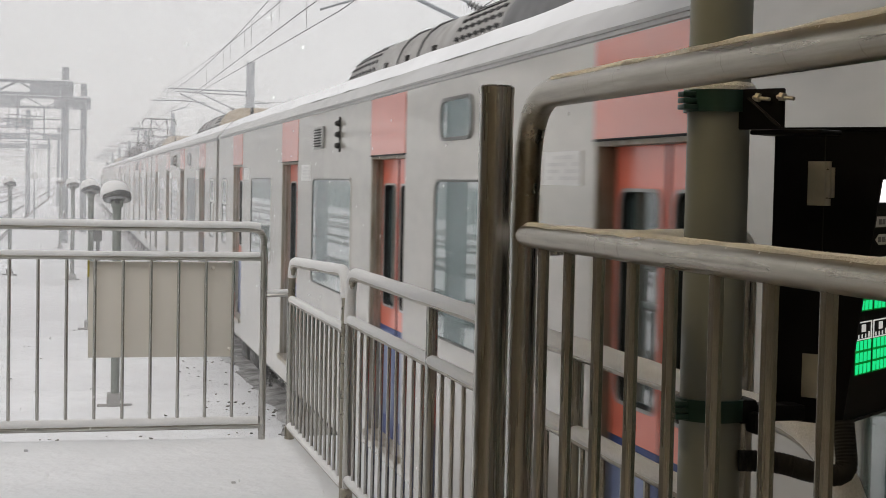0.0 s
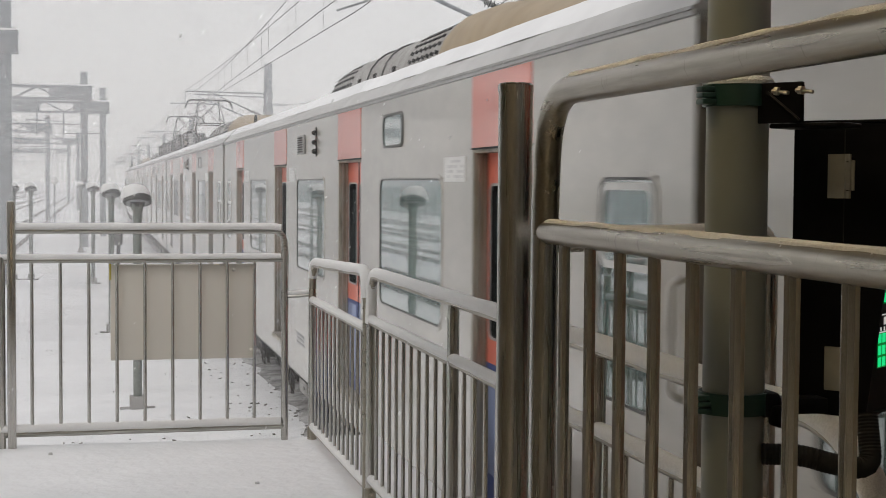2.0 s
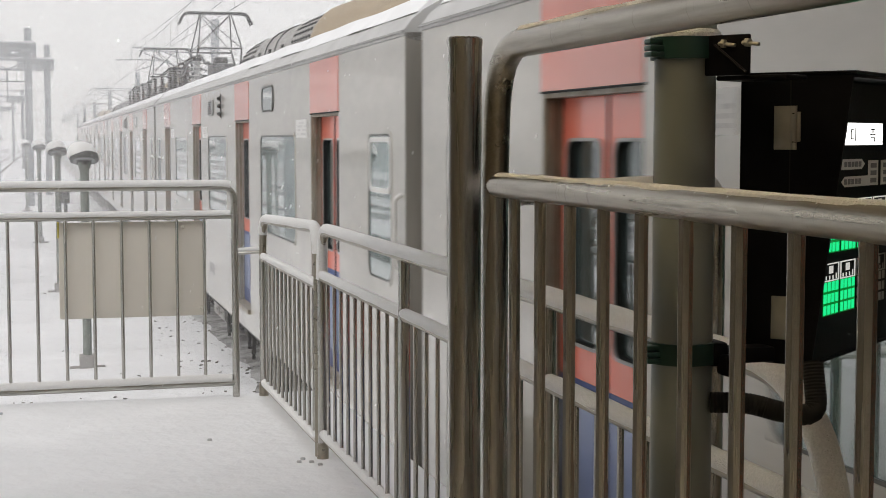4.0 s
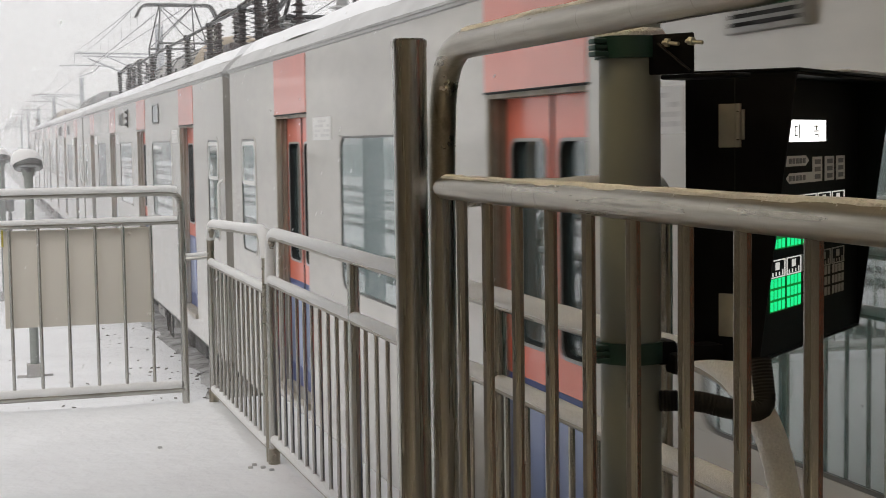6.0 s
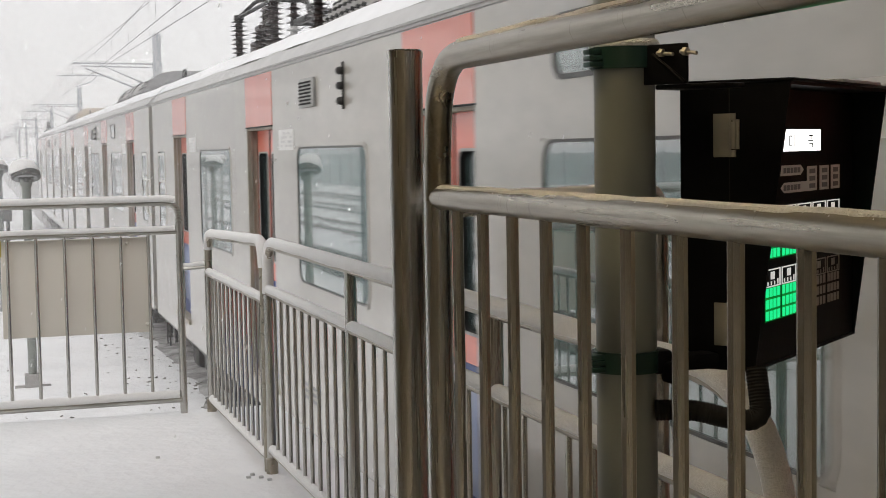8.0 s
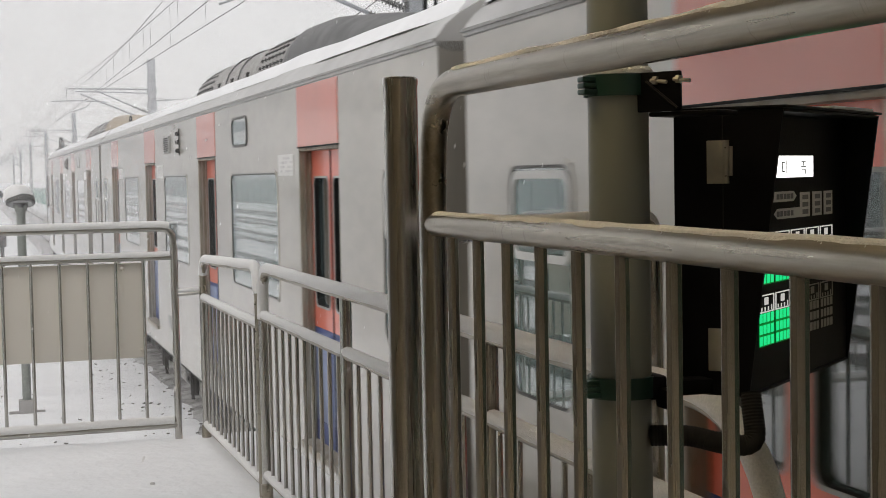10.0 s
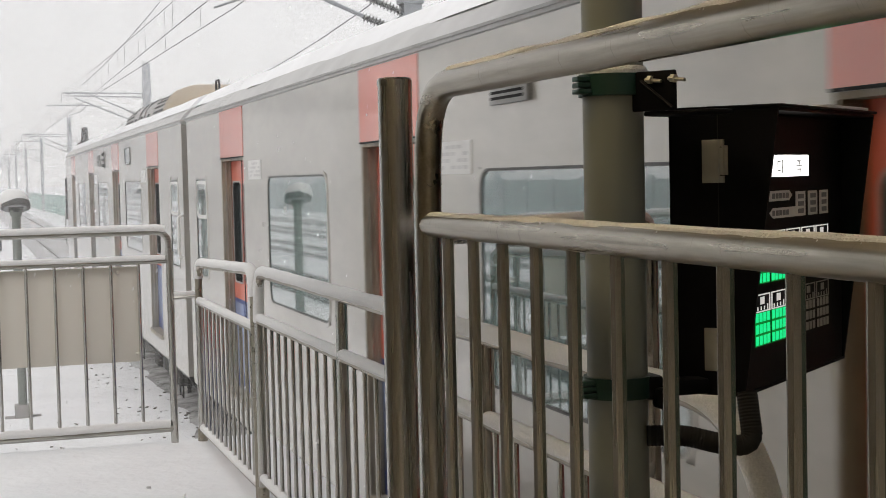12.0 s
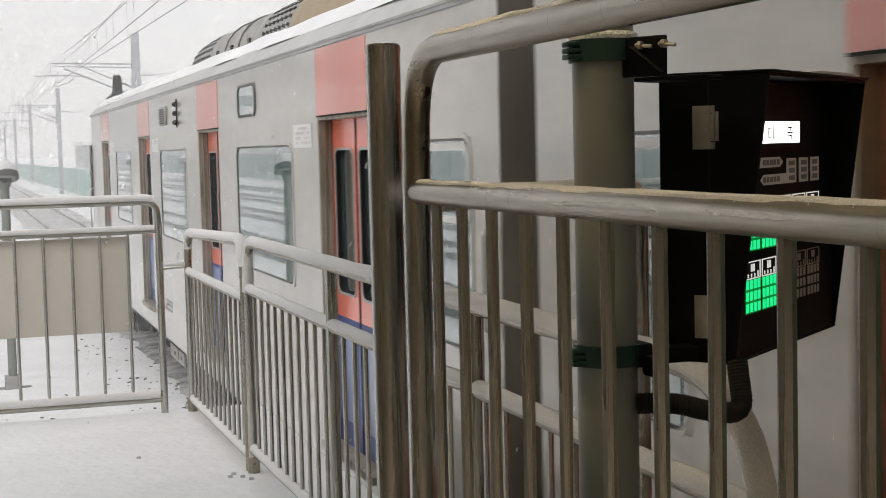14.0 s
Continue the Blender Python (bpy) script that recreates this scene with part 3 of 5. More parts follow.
def door(car, y0, y1):
    bm = bmesh.new()
    x = 0.004
    def rim(i):
        return [(y0 + i, DOOR_LOW + 0.001), (y1 - i, DOOR_LOW + 0.001), (y1 - i, DOOR_HIGH - i), (y0 + i, DOOR_HIGH - i)]
    ring_plate(bm, rim(0.0), [(y0 + 0.02, DOOR_LOW + 0.002), (y1 - 0.02, DOOR_LOW + 0.002), (y1 - 0.02, DOOR_HIGH - 0.02), (y0 + 0.02, DOOR_HIGH - 0.02)], x, 0.17)
    jamb = part("door_jamb", bm, JAMB, car, "grimy dark door recess", UP, flat=True)
    bm = bmesh.new()
    box(bm, -0.03, y0, DOOR_LOW - 0.05, 0.17, y1, DOOR_LOW)
    part("sill", bm, JAMB, jamb, "", UP, flat=True)
    for k in (0.035, 0.075):
        bm = bmesh.new()
        box(bm, k, y1 - 0.028, DOOR_LOW + 0.01, k + 0.012, y1 - 0.0205, DOOR_HIGH - 0.03)
        part("guide_strip", bm, HINGE, jamb, "", UP, flat=True)
    bm = bmesh.new()
    box(bm, -0.004, y0 + 0.0, DOOR_HIGH + 0.012, 0.006, y1 + 0.02, GUTTER - 0.03)
    part("door_header", bm, RED, car, "coral red panel over the door", UP, flat=True)
    bm = bmesh.new()
    box(bm, -0.010, y0 - 0.01, DOOR_HIGH + 0.001, 0.01, y1 + 0.01, DOOR_HIGH + 0.0115)
    part("drip_strip", bm, RUBBER, jamb, "", UP, flat=True)
    mid = (y0 + y1) / 2
    for a, b in ((y0 + 0.02, mid - 0.006), (mid + 0.006, y1 - 0.02)):
        bm = bmesh.new()
        w0, w1 = a + 0.09, b - 0.09
        ring_plate(bm, rounded(a, 0.50, b, DOOR_HIGH - 0.02, 0.006), rounded(w0 - 0.02, 0.66, w1 + 0.02, 1.62, 0.065), 0.095, 0.134)
        leaf = part("door_leaf", bm, DOOR_RED, car, "coral red sliding door leaf", UP)
        bm = bmesh.new()
        ring_plate(bm, rounded(w0 - 0.027, 0.653, w1 + 0.027, 1.627, 0.07), rounded(w0 - 0.012, 0.668, w1 + 0.012, 1.612, 0.06), 0.087, 0.094)
        part("window_rim", bm, GASKET, leaf, "grey window rim", UP)
        bm = bmesh.new()
        ring_plate(bm, rounded(w0 - 0.019, 0.661, w1 + 0.019, 1.619, 0.064), rounded(w0 - 0.012, 0.668, w1 + 0.012, 1.612, 0.06), 0.0945, 0.136)
        part("gasket", bm, RUBBER, leaf, "", UP)
        bm = bmesh.new()
        plate(bm, rounded(w0 - 0.0115, 0.6685, w1 + 0.0115, 1.6115, 0.06), 0.126, 0.130)
        part("pane", bm, DARK_GLASS, leaf, "", UP, flat=True)
        bm = bmesh.new()
        soft_box(bm, 0.095, a, DOOR_LOW + 0.16, 0.130, b, 0.462, 0.006)
        part("lower_panel", bm, DOOR_GREY, leaf, "pale lower door panel", UP)
        bm = bmesh.new()
        box(bm, 0.0945, a, 0.464, 0.130, b, 0.498)
        box(bm, 0.0945, a, DOOR_LOW + 0.003, 0.130, b, DOOR_LOW + 0.158)
        box(bm, 0.0915, a + 0.06, DOOR_LOW + 0.16, 0.0945, a + 0.12, 0.462)
        part("blue_band", bm, BLUE, leaf, "deep blue trim", UP, flat=True)
    bm = bmesh.new()
    box(bm, 0.090, mid - 0.012, DOOR_LOW + 0.01, 0.128, mid + 0.012, DOOR_HIGH - 0.02)
    part("door_seal", bm, RUBBER, jamb, "", UP, flat=True)


def window(car, y0, y1, bar=False):
    """A pane set nearly flush in a thin rubber seal and a rounded pressed rim."""
    r = 0.10 if y1 - y0 > 1 else 0.09
    lo, hi = WIN_LOW, WIN_HIGH
    bm = bmesh.new()
    plate(bm, rounded(y0 + 0.018, lo + 0.018, y1 - 0.018, hi - 0.018, r), 0.004, 0.010)
    pane = part("window", bm, GLASS, car, "blue-green tinted reflecting window", UP, flat=True)
    bm = bmesh.new()
    ring_plate(bm, rounded(y0 - 0.022, lo - 0.022, y1 + 0.022, hi + 0.022, r + 0.03), rounded(y0 + 0.006, lo + 0.006, y1 - 0.006, hi - 0.006, r + 0.004), -0.005, 0.012)
    part("frame", bm, BODY, pane, "", UP)
    bm = bmesh.new()
    ring_plate(bm, rounded(y0 + 0.0065, lo + 0.0065, y1 - 0.0065, hi - 0.0065, r + 0.004), rounded(y0 + 0.020, lo + 0.020, y1 - 0.020, hi - 0.020, r - 0.002), -0.002, 0.012)
    part("gasket", bm, DULL_FRAME, pane, "", UP)
    if bar:
        bm = bmesh.new()
        ring_plate(bm, rounded(y0 + 0.03, 1.24, y1 - 0.03, hi - 0.03, 0.075), rounded(y0 + 0.06, 1.275, y1 - 0.06, hi - 0.065, 0.06), -0.004, 0.003)
        part("hopper_frame", bm, PLATE, pane, "pale tilting vent frame", UP)


def train_car(name_label, cover, cab=False, panto=False, cable=False):
    car = thing("train_car", pose(SIDE, 0, RAIL_TOP), name_label, "train car", "cars of the train")
    end = 21.45 if cab else BODY_LEN
    doors = DOORS
    wins = [w for w in WINDOWS]
    ends = END_WINDOWS[:1] if cab else END_WINDOWS
    holes = [(a, DOOR_LOW, b, DOOR_HIGH) for a, b in doors] + [(a, WIN_LOW, b, WIN_HIGH) for a, b in (*wins, *ends)]
    bm = bmesh.new()
    wall_with_openings(bm, 0.0, end, SKIRT, GUTTER - 0.01, holes, 0.0, 0.05)
    side = part("side_wall", bm, BODY, car, "silver-grey painted side", UP, flat=True)
    bm = bmesh.new()
    box(bm, WIDE - 0.05, 0, SKIRT, WIDE, end, GUTTER - 0.01)
    part("far_side_wall", bm, BODY, car, "", UP, flat=True)
    bm = bmesh.new()
    box(bm, 0.20, 0.05, SKIRT + 0.12, 0.24, end - 0.05, 2.25)
    part("inner_lining", bm, RUBBER, car, "", UP, flat=True)
    # end walls
    bm = bmesh.new()
    box(bm, 0.003, 0.0, SKIRT, WIDE - 0.053, 0.05, GUTTER)
    part("end_wall", bm, END_GREY, car, "grimy end wall", UP, flat=True)
    bm = bmesh.new()
    box(bm, 0.003, end - 0.05, SKIRT, WIDE - 0.053, end, GUTTER)
    part("end_wall", bm, END_GREY, car, "grimy end wall", UP, flat=True)
    # roof, its gutter and snow
    full = ROOF_ARC + [(WIDE - x, z) for x, z in ROOF_ARC[-2::-1]]
    bm = bmesh.new()
    extrude(bm, full + [(WIDE - 0.06, 2.27), (0.06, 2.27)], 0.0, end)
    roof = part("roof", bm, ROOF, car, "grey roof edge", UP)
    bm = bmesh.new()
    box(bm, -0.024, 0.0, 2.318, -0.008, end, 2.334)
    part("rain_gutter", bm, GASKET, roof, "", UP, flat=True)
    bm = bmesh.new()
    box(bm, -0.004, 0.02, 2.300, 0.0, end - 0.02, 2.306)
    part("cantrail_seam", bm, DULL_FRAME, side, "", UP, flat=True)
    bm = bmesh.new()
    top = [(x + 0.005, z) for x, z in ROOF_ARC[4:]] + [(WIDE - x - 0.005, z) for x, z in ROOF_ARC[-2:3:-1]]
    steps = 90
    grid = []
    for i in range(steps + 1):
        y = 0.06 + (end - 0.12) * i / steps
        row = []
        for k, (x, z) in enumerate(top):
            lip = 0.0 if k in (0, len(top) - 1) else 0.05
            n1 = noise.noise(Vector((x * 2.2, y * 0.8, 5 + len(name_label))))
            row.append(bm.verts.new((x - 0.025 + (0.05 * n1 if lip == 0 else 0), y, z + (0.008 if lip else -0.012) + lip + 0.018 * n1 * (1 if lip else 0.2))))
        grid.append(row)
    # the snow's blunt ends reach down to the roof sheet
    for i in (0, -1):
        foot = [bm.verts.new((v.co.x, v.co.y, v.co.z - 0.09)) for v in grid[i]]
        grid.insert(0 if i == 0 else len(grid), foot)
    for a, b in zip(grid, grid[1:]):
        for k in range(len(a) - 1):
            bm.faces.new((a[k], b[k], b[k + 1], a[k + 1]))
    part("roof_snow", bm, SNOW, roof, "snow blanket on the roof", UP)
    # gangway to the next car
    if not cab:
        bm = bmesh.new()
        soft_box(bm, 0.24, end + 0.004, -0.31, 2.88, end + 0.437, 2.38, 0.02)
        bellows = part("gangway_bellows", bm, BELLOWS, car, "grimy grey gangway bellows", UP)
        for i in range(6):
            bm = bmesh.new()
            soft_box(bm, 0.20, end + 0.002 + i * 0.075, -0.35, 2.92, end + 0.062 + i * 0.075, 2.42, 0.02)
            part("fold", bm, BELLOWS, bellows, "", UP)
        bm = bmesh.new()
        soft_box(bm, 0.52, end + 0.006, 2.43, 2.60, end + 0.444, 2.70, 0.05)
        soft_box(bm, 0.24, end + 0.006, 2.425, 0.515, end + 0.444, 2.56, 0.05)
        part("snow_cap", bm, SNOW, bellows, "", UP)
    bm = bmesh.new()
    tube(bm, fillet([(-0.002, 0.10, 0.75), (-0.05, 0.10, 0.78), (-0.05, 0.10, 1.22), (-0.002, 0.10, 1.25)], 0.03), 0.016, 8)
    part("grab_handle", bm, PLATE, car, "pale grab handle", UP)
    for a, b in doors:
        door(car, a, b)
    for a, b in wins:
        window(car, a, b)
    for a, b in ends:
        window(car, a, b, True)
    # square destination window
    bm = bmesh.new()
    ring_plate(bm, rounded(5.69, 1.905, 6.49, 2.180, 0.09), rounded(5.725, 1.927, 6.455, 2.158, 0.075), -0.012, 0.004)
    disp = part("destination_window", bm, DULL_FRAME, car, "rounded black-framed display window", UP)
    bm = bmesh.new()
    plate(bm, rounded(5.72, 1.922, 6.46, 2.163, 0.075), -0.005, -0.001)
    part("pane", bm, GLASS, disp, "", UP, flat=True)
    # louvred vent
    bm = bmesh.new()
    soft_box(bm, -0.028, 11.13, 1.945, 0.0, 11.62, 2.160, 0.012)
    vent = part("side_vent", bm, GASKET, car, "small louvred vent box", UP)
    for i in range(7):
        bm = bmesh.new()
        box(bm, -0.032, 11.17, 1.966 + i * 0.026, -0.026, 11.58, 1.979 + i * 0.026)
        part("slat", bm, RUBBER, vent, "", UP, flat=True)
    # three stacked signal lights
    bm = bmesh.new()
    soft_box(bm, -0.012, 10.258, 1.90, 0.0, 10.282, 2.215, 0.005)
    sig = part("door_signal", bm, RUBBER, car, "column of three dark signal lights", UP)
    for z in (1.955, 2.055, 2.155):
        bm = bmesh.new()
        lathe(bm, [(0.027, 0), (0.027, 0.016), (0.022, 0.032), (0.010, 0.040)], 12, m=Matrix.Translation((-0.013, 10.27, z)) @ Matrix.Rotation(radians(-90), 4, "Y"))
        part("lens", bm, DARK, sig, "", UP)
    # notice plates beside doors
    for a, b in ((3.71, 4.30), (11.95, 12.54), (17.40, 17.98)):
        bm = bmesh.new()
        box(bm, -0.005, a, 1.635, 0.0, b, 1.80)
        sign = part("notice_plate", bm, PLATE, car, "pale notice plate with small print", UP, flat=True)
        bm = bmesh.new()
        for r in range(4):
            for c in range(5):
                if (r * 5 + c) % 4 != 3:
                    box(bm, -0.007, a + 0.05 + c * 0.095, 1.66 + r * 0.034, -0.0049, a + 0.12 + c * 0.095, 1.678 + r * 0.034)
        part("print", bm, FAINT_INK, sign, "", UP, flat=True)
    bm = bmesh.new()
    for r in range(3):
        box(bm, -0.004, 11.2, -0.16 - r * 0.05, 0.0, 11.8, -0.135 - r * 0.05)
    part("skirt_lettering", bm, INK, side, "", UP, flat=True)
    # running gear and boxes under the floor
    for y in (3.4, 18.0 if not cab else 17.2):
        bogie(car, y)
    for y0, y1, low in ((0.5, 1.2, -0.85), (5.8, 7.9, -0.95), (8.2, 9.9, -0.88), (10.2, 12.8, -0.98), (13.0, 15.4, -0.9), (20.3, 21.0, -0.85) if not cab else (19.4, 20.1, -0.85)):
        pale = low < -0.92
        bm = bmesh.new()
        soft_box(bm, 0.16, y0, low, 2.96, y1, SKIRT - 0.07, 0.03)
        case = part("equipment_box", bm, AC_GREY if pale else DARK, car, "snow-dusted grey underfloor box" if pale else "dark underfloor equipment box", UP)
        for i in range(int((y1 - y0) / 0.55)):
            y = y0 + 0.08 + i * 0.55
            bm = bmesh.new()
            soft_box(bm, 0.135, y, low + 0.05, 0.165, y + 0.42, SKIRT - 0.11, 0.012)
            soft_box(bm, 0.120, y + 0.17, low + 0.10, 0.137, y + 0.25, low + 0.14, 0.004)
            part("cover_plate", bm, AC_GREY if (pale and i % 3 != 1) else DARK, case, "", UP)
        for y in (y0 + 0.03, y1 - 0.03):
            bm = bmesh.new()
            soft_box(bm, 0.05, y - 0.025, low + 0.02, 0.10, y + 0.025, SKIRT - 0.045, 0.006)
            lathe(bm, [(0.022, 0), (0.022, 0.03), (0.010, 0.05)], 8, (0.075, y, low - 0.03))
            part("hanger", bm, DARK, case, "", UP)
    bm = bmesh.new()
    tube(bm, [(0.09, 0.3, SKIRT - 0.085), (0.09, end - 0.3, SKIRT - 0.085)], 0.022, 8)
    part("brake_pipe", bm, DARK, car, "", UP)
    bm = bmesh.new()
    box(bm, 0.03, 0.1, SKIRT - 0.045, WIDE - 0.03, end - 0.1, SKIRT - 0.004)
    # Solid dark core, added to stop light passing beneath the car.
    box(bm, 0.62, 0.3, -1.06, WIDE - 0.62, end - 0.3, SKIRT - 0.05)
    part("floor_frame_and_block", bm, DARK, car, "dark floor frame with an added light-blocking core", UP, flat=True)
    for y in (1.1, 5.4, 15.9, end - 0.7):
        bm = bmesh.new()
        for dy in (0, 0.28):
            tube(bm, [(0.08, y + dy, SKIRT + 0.05), (0.08, y + dy, -1.02)], 0.012, 6)
        for z in (-0.66, -0.84, -1.0):
            tube(bm, [(0.08, y, z), (0.08, y + 0.28, z)], 0.012, 6)
        part("step_ladder", bm, DARK, car, "", UP)
    roof_unit(car, cover)
    if panto:
        pantograph(car, 15.9)
        pantograph(car, 2.2)
        ys = (0.8, 1.8, 4.3, 6.5, 8.7, 11.1, 13.3, 15.3, 17.4)
        for y in ys:
            bm = bmesh.new()
            insulator(bm, (0.52, y, 2.62), 0.50, 0.078, 10)
            part("insulator", bm, PORCELAIN, car, "dark ribbed insulator", UP)
        for y in (16.7, 16.1):
            bm = bmesh.new()
            insulator(bm, (0.62, y, 2.64), 0.30, 0.075, 6)
            tube(bm, [(0.62, y - 0.12, 2.97), (0.62, y + 0.12, 2.97)], 0.03, 6)
            part("short_insulator", bm, PORCELAIN, car, "short dark ribbed insulator", UP)
        bm = bmesh.new()
        tube(bm, [(0.52, 0.8, 3.14), (0.52, 17.4, 3.14)], 0.022, 8)
        for y in ys:
            soft_box(bm, 0.47, y - 0.05, 3.11, 0.57, y + 0.05, 3.17, 0.01)
        for y in (4.3, 17.4):
            tube(bm, fillet([(0.52, y, 3.14), (0.70, y - 0.2, 3.32), (1.1, y - 0.9, 3.25), (1.3, y - 1.0, 3.0)], 0.1), 0.022, 6)
        part("bus_bar", bm, COPPER_BAR, car, "dark roof conductor", UP)
        for y in (1.3, 3.6, 5.3, 17.0):
            bm = bmesh.new()
            soft_box(bm, 0.62, y - 0.25, 2.70, 0.95, y + 0.3, 2.86, 0.03)
            for dy in (-0.15, 0.05, 0.22):
                insulator(bm, (0.72 + 0.06, y + dy, 2.84), 0.4, 0.05, 6)
            tube(bm, [(0.72, y - 0.2, 3.26), (0.86, y + 0.3, 3.36)], 0.03, 6)
            insulator(bm, (1.05, y - 0.1, 2.70), 0.62, 0.075, 8)
            tube(bm, fillet([(1.05, y - 0.1, 3.30), (0.95, y + 0.1, 3.42), (0.80, y + 0.3, 3.30)], 0.08), 0.03, 6)
            part("breaker", bm, PORCELAIN, car, "dark roof circuit breaker", UP)
    if cable:
        bm = bmesh.new()
        insulator(bm, (0.66, 19.75, 2.64), 0.50, 0.105, 6)
        part("white_insulator", bm, WHITE_INS, car, "pale stout ribbed insulator", UP)
        bm = bmesh.new()
        lathe(bm, [(0.10, 0), (0.13, 0.02), (0.13, 0.08), (0.06, 0.10)], 14, (0.66, 19.75, 3.14))
        tube(bm, fillet([(0.66, 22.6, 3.0), (0.66, 21.6, 3.20), (0.66, 19.0, 3.20), (0.66, 18.3, 3.02), (0.66, 17.6, 3.0), (0.72, 17.2, 2.66)], 0.2), 0.03, 8)
        part("cable_head", bm, COPPER_BAR, car, "dark conductor bar on the insulator", UP)
        bm = bmesh.new()
        soft_box(bm, 0.62, 16.6, 2.66, 1.0, 17.5, 2.94, 0.03)
        soft_box(bm, 0.68, 16.8, 2.94, 0.90, 17.2, 3.06, 0.02)
        part("junction_box", bm, AC_DARK, car, "charcoal roof junction box", UP)
    if cab:
        # slanted cab front
        bm = bmesh.new()
        prof = [(21.43, SKIRT), (21.90, SKIRT), (21.95, 0.35), (21.90, 0.9), (21.70, 2.05), (21.43, 2.31)]
        a = [bm.verts.new((0.02, y, z)) for y, z in prof]
        b = [bm.verts.new((WIDE - 0.02, y, z)) for y, z in prof]
        bm.faces.new(a)
        bm.faces.new(b)
        for k in range(len(a)):
            bm.faces.new((a[k], a[(k + 1) % len(a)], b[(k + 1) % len(a)], b[k]))
        bmesh.ops.bevel(bm, geom=bm.edges[:], offset=0.04, segments=2, affect="EDGES", profile=0.5)
        part("cab_front", bm, BODY, car, "silver-grey cab end", UP)
        bm = bmesh.new()
        lathe(bm, [(0.20, 0), (0.19, 0.05), (0.11, 0.10), (0.09, 0.16), (0.075, 0.42), (0.04, 0.45)], 14, (0.45, 21.0, 2.60))
        part("antenna", bm, RUBBER, car, "black roof antenna", UP)
        bm = bmesh.new()
        tube(bm, fillet([(-0.002, 21.3, 0.1), (-0.07, 21.3, 0.12), (-0.07, 21.3, 1.0), (-0.002, 21.3, 1.02)], 0.04), 0.014, 8)
        part("cab_handrail", bm, GASKET, car, "", UP)
        bm = bmesh.new()
        soft_box(bm, -0.035, 21.55, 0.75, 0.03, 21.60, 1.80, 0.01)
        part("cab_door_rail", bm, RUBBER, car, "slim black rail beside the cab", UP)
    return car


CARS = [train_car("silver-grey commuter train cab car with coral doors", AC_TAN, cab=True),
        train_car("silver-grey commuter car with charcoal roof cover", AC_DARK),
        train_car("silver-grey commuter car with raised roof pantographs", AC_TAN, panto=True),
        train_car("silver-grey commuter car with a pale roof insulator", AC_TAN, cable=True),
        train_car("silver-grey commuter car with tan roof cover", AC_TAN)]
CARS.append(copy_thing(CARS[1], CARS[1].matrix_basis))
CARS.append(copy_thing(CARS[4], CARS[4].matrix_basis))


# ---- fences ----
def snow_on(pts, r, parent, thick=1.0, name="snow_cap", label="ridge of snow on the rail", lift=0.75, wide=1.06, rough=0.18):
    bm = bmesh.new()
    dense = []
    for a, b in zip(pts, pts[1:]):
        a, b = Vector(a), Vector(b)
        n = max(1, int((b - a).length / 0.06))
        dense += [a + (b - a) * i / n for i in range(n)]
    dense.append(Vector(pts[-1]))
    tube(bm, [p + Vector((0, 0, r * lift * thick)) for p in dense], r * wide, 12, 1.0 * thick, wobble=rough)
    return part(name, bm, RIME, parent, label)


def end_fence():
    y = 9.27
    f = thing("end_fence", pose(1.23, y, 0), "stainless steel guard fence across the platform end, rails capped with snow", "fence")
    place = Matrix.Translation((-1.23, -y, 0))

    def put(name, bm, material, label=""):
        bmesh.ops.transform(bm, matrix=place, verts=bm.verts[:])
        return part(name, bm, material, f, label)
    top = fillet([(1.225, y, 1.0), (1.225, y, 1.322), (-0.42, y, 1.322)], 0.09)
    bm = bmesh.new()
    tube(bm, top, 0.021, 10)
    put("top_rail", bm, STEEL_LONG)
    snow_on([p + Vector((-1.23, -y, 0)) for p in fillet([(1.20, y, 1.317), (1.16, y, 1.325), (-0.42, y, 1.325)], 0.03)], 0.024, f)
    bm = bmesh.new()
    tube(bm, [(1.225, y, 1.14), (-2.3, y, 1.14)], 0.018, 10)
    put("middle_rail", bm, STEEL_LONG)
    snow_on([(-0.03, 0, 1.143), (-3.5, 0, 1.143)], 0.019, f)
    bm = bmesh.new()
    tube(bm, [(1.225, y, 0.085), (-2.3, y, 0.085)], 0.022, 10)
    put("bottom_rail", bm, STEEL_LONG)
    snow_on([(-0.03, 0, 0.093), (-3.5, 0, 0.093)], 0.025, f, 1.1)
    bm = bmesh.new()
    tube(bm, [(1.228, y, -0.02), (1.228, y, 1.20)], 0.023, 12)
    put("post", bm, STEEL)
    bm = bmesh.new()
    soft_box(bm, -0.455, y - 0.03, -0.02, -0.405, y + 0.03, 1.50, 0.006)
    put("post", bm, STEEL)
    bm = bmesh.new()
    tube(bm, [(-0.49, y, -0.02), (-0.49, y, 1.16)], 0.024, 12)
    put("post", bm, STEEL)
    x = 1.036
    spots = [1.036 - 0.1685 * i for i in range(9)] + [-0.60 - 0.1685 * i for i in range(10)]
    first = None
    for s in spots:
        if first is None:
            bm = bmesh.new()
            tube(bm, [(0, 0, 0.09), (0, 0, 1.14)], 0.0105, 8)
            first = part("baluster", bm, STEEL, f)
            first.matrix_basis = Matrix.Translation((s - 1.23, 0, 0))
        else:
            again(first, "baluster", f, Matrix.Translation((s - 1.23, 0, 0)))
    # short bar to the side fence
    bm = bmesh.new()
    tube(bm, [(1.24, y, 0.905), (1.385, y - 0.02, 0.915)], 0.013, 8)
    put("link_bar", bm, STEEL_LONG)
    snow_on([(0.02, 0, 0.912), (0.15, -0.02, 0.922)], 0.014, f)


end_fence()


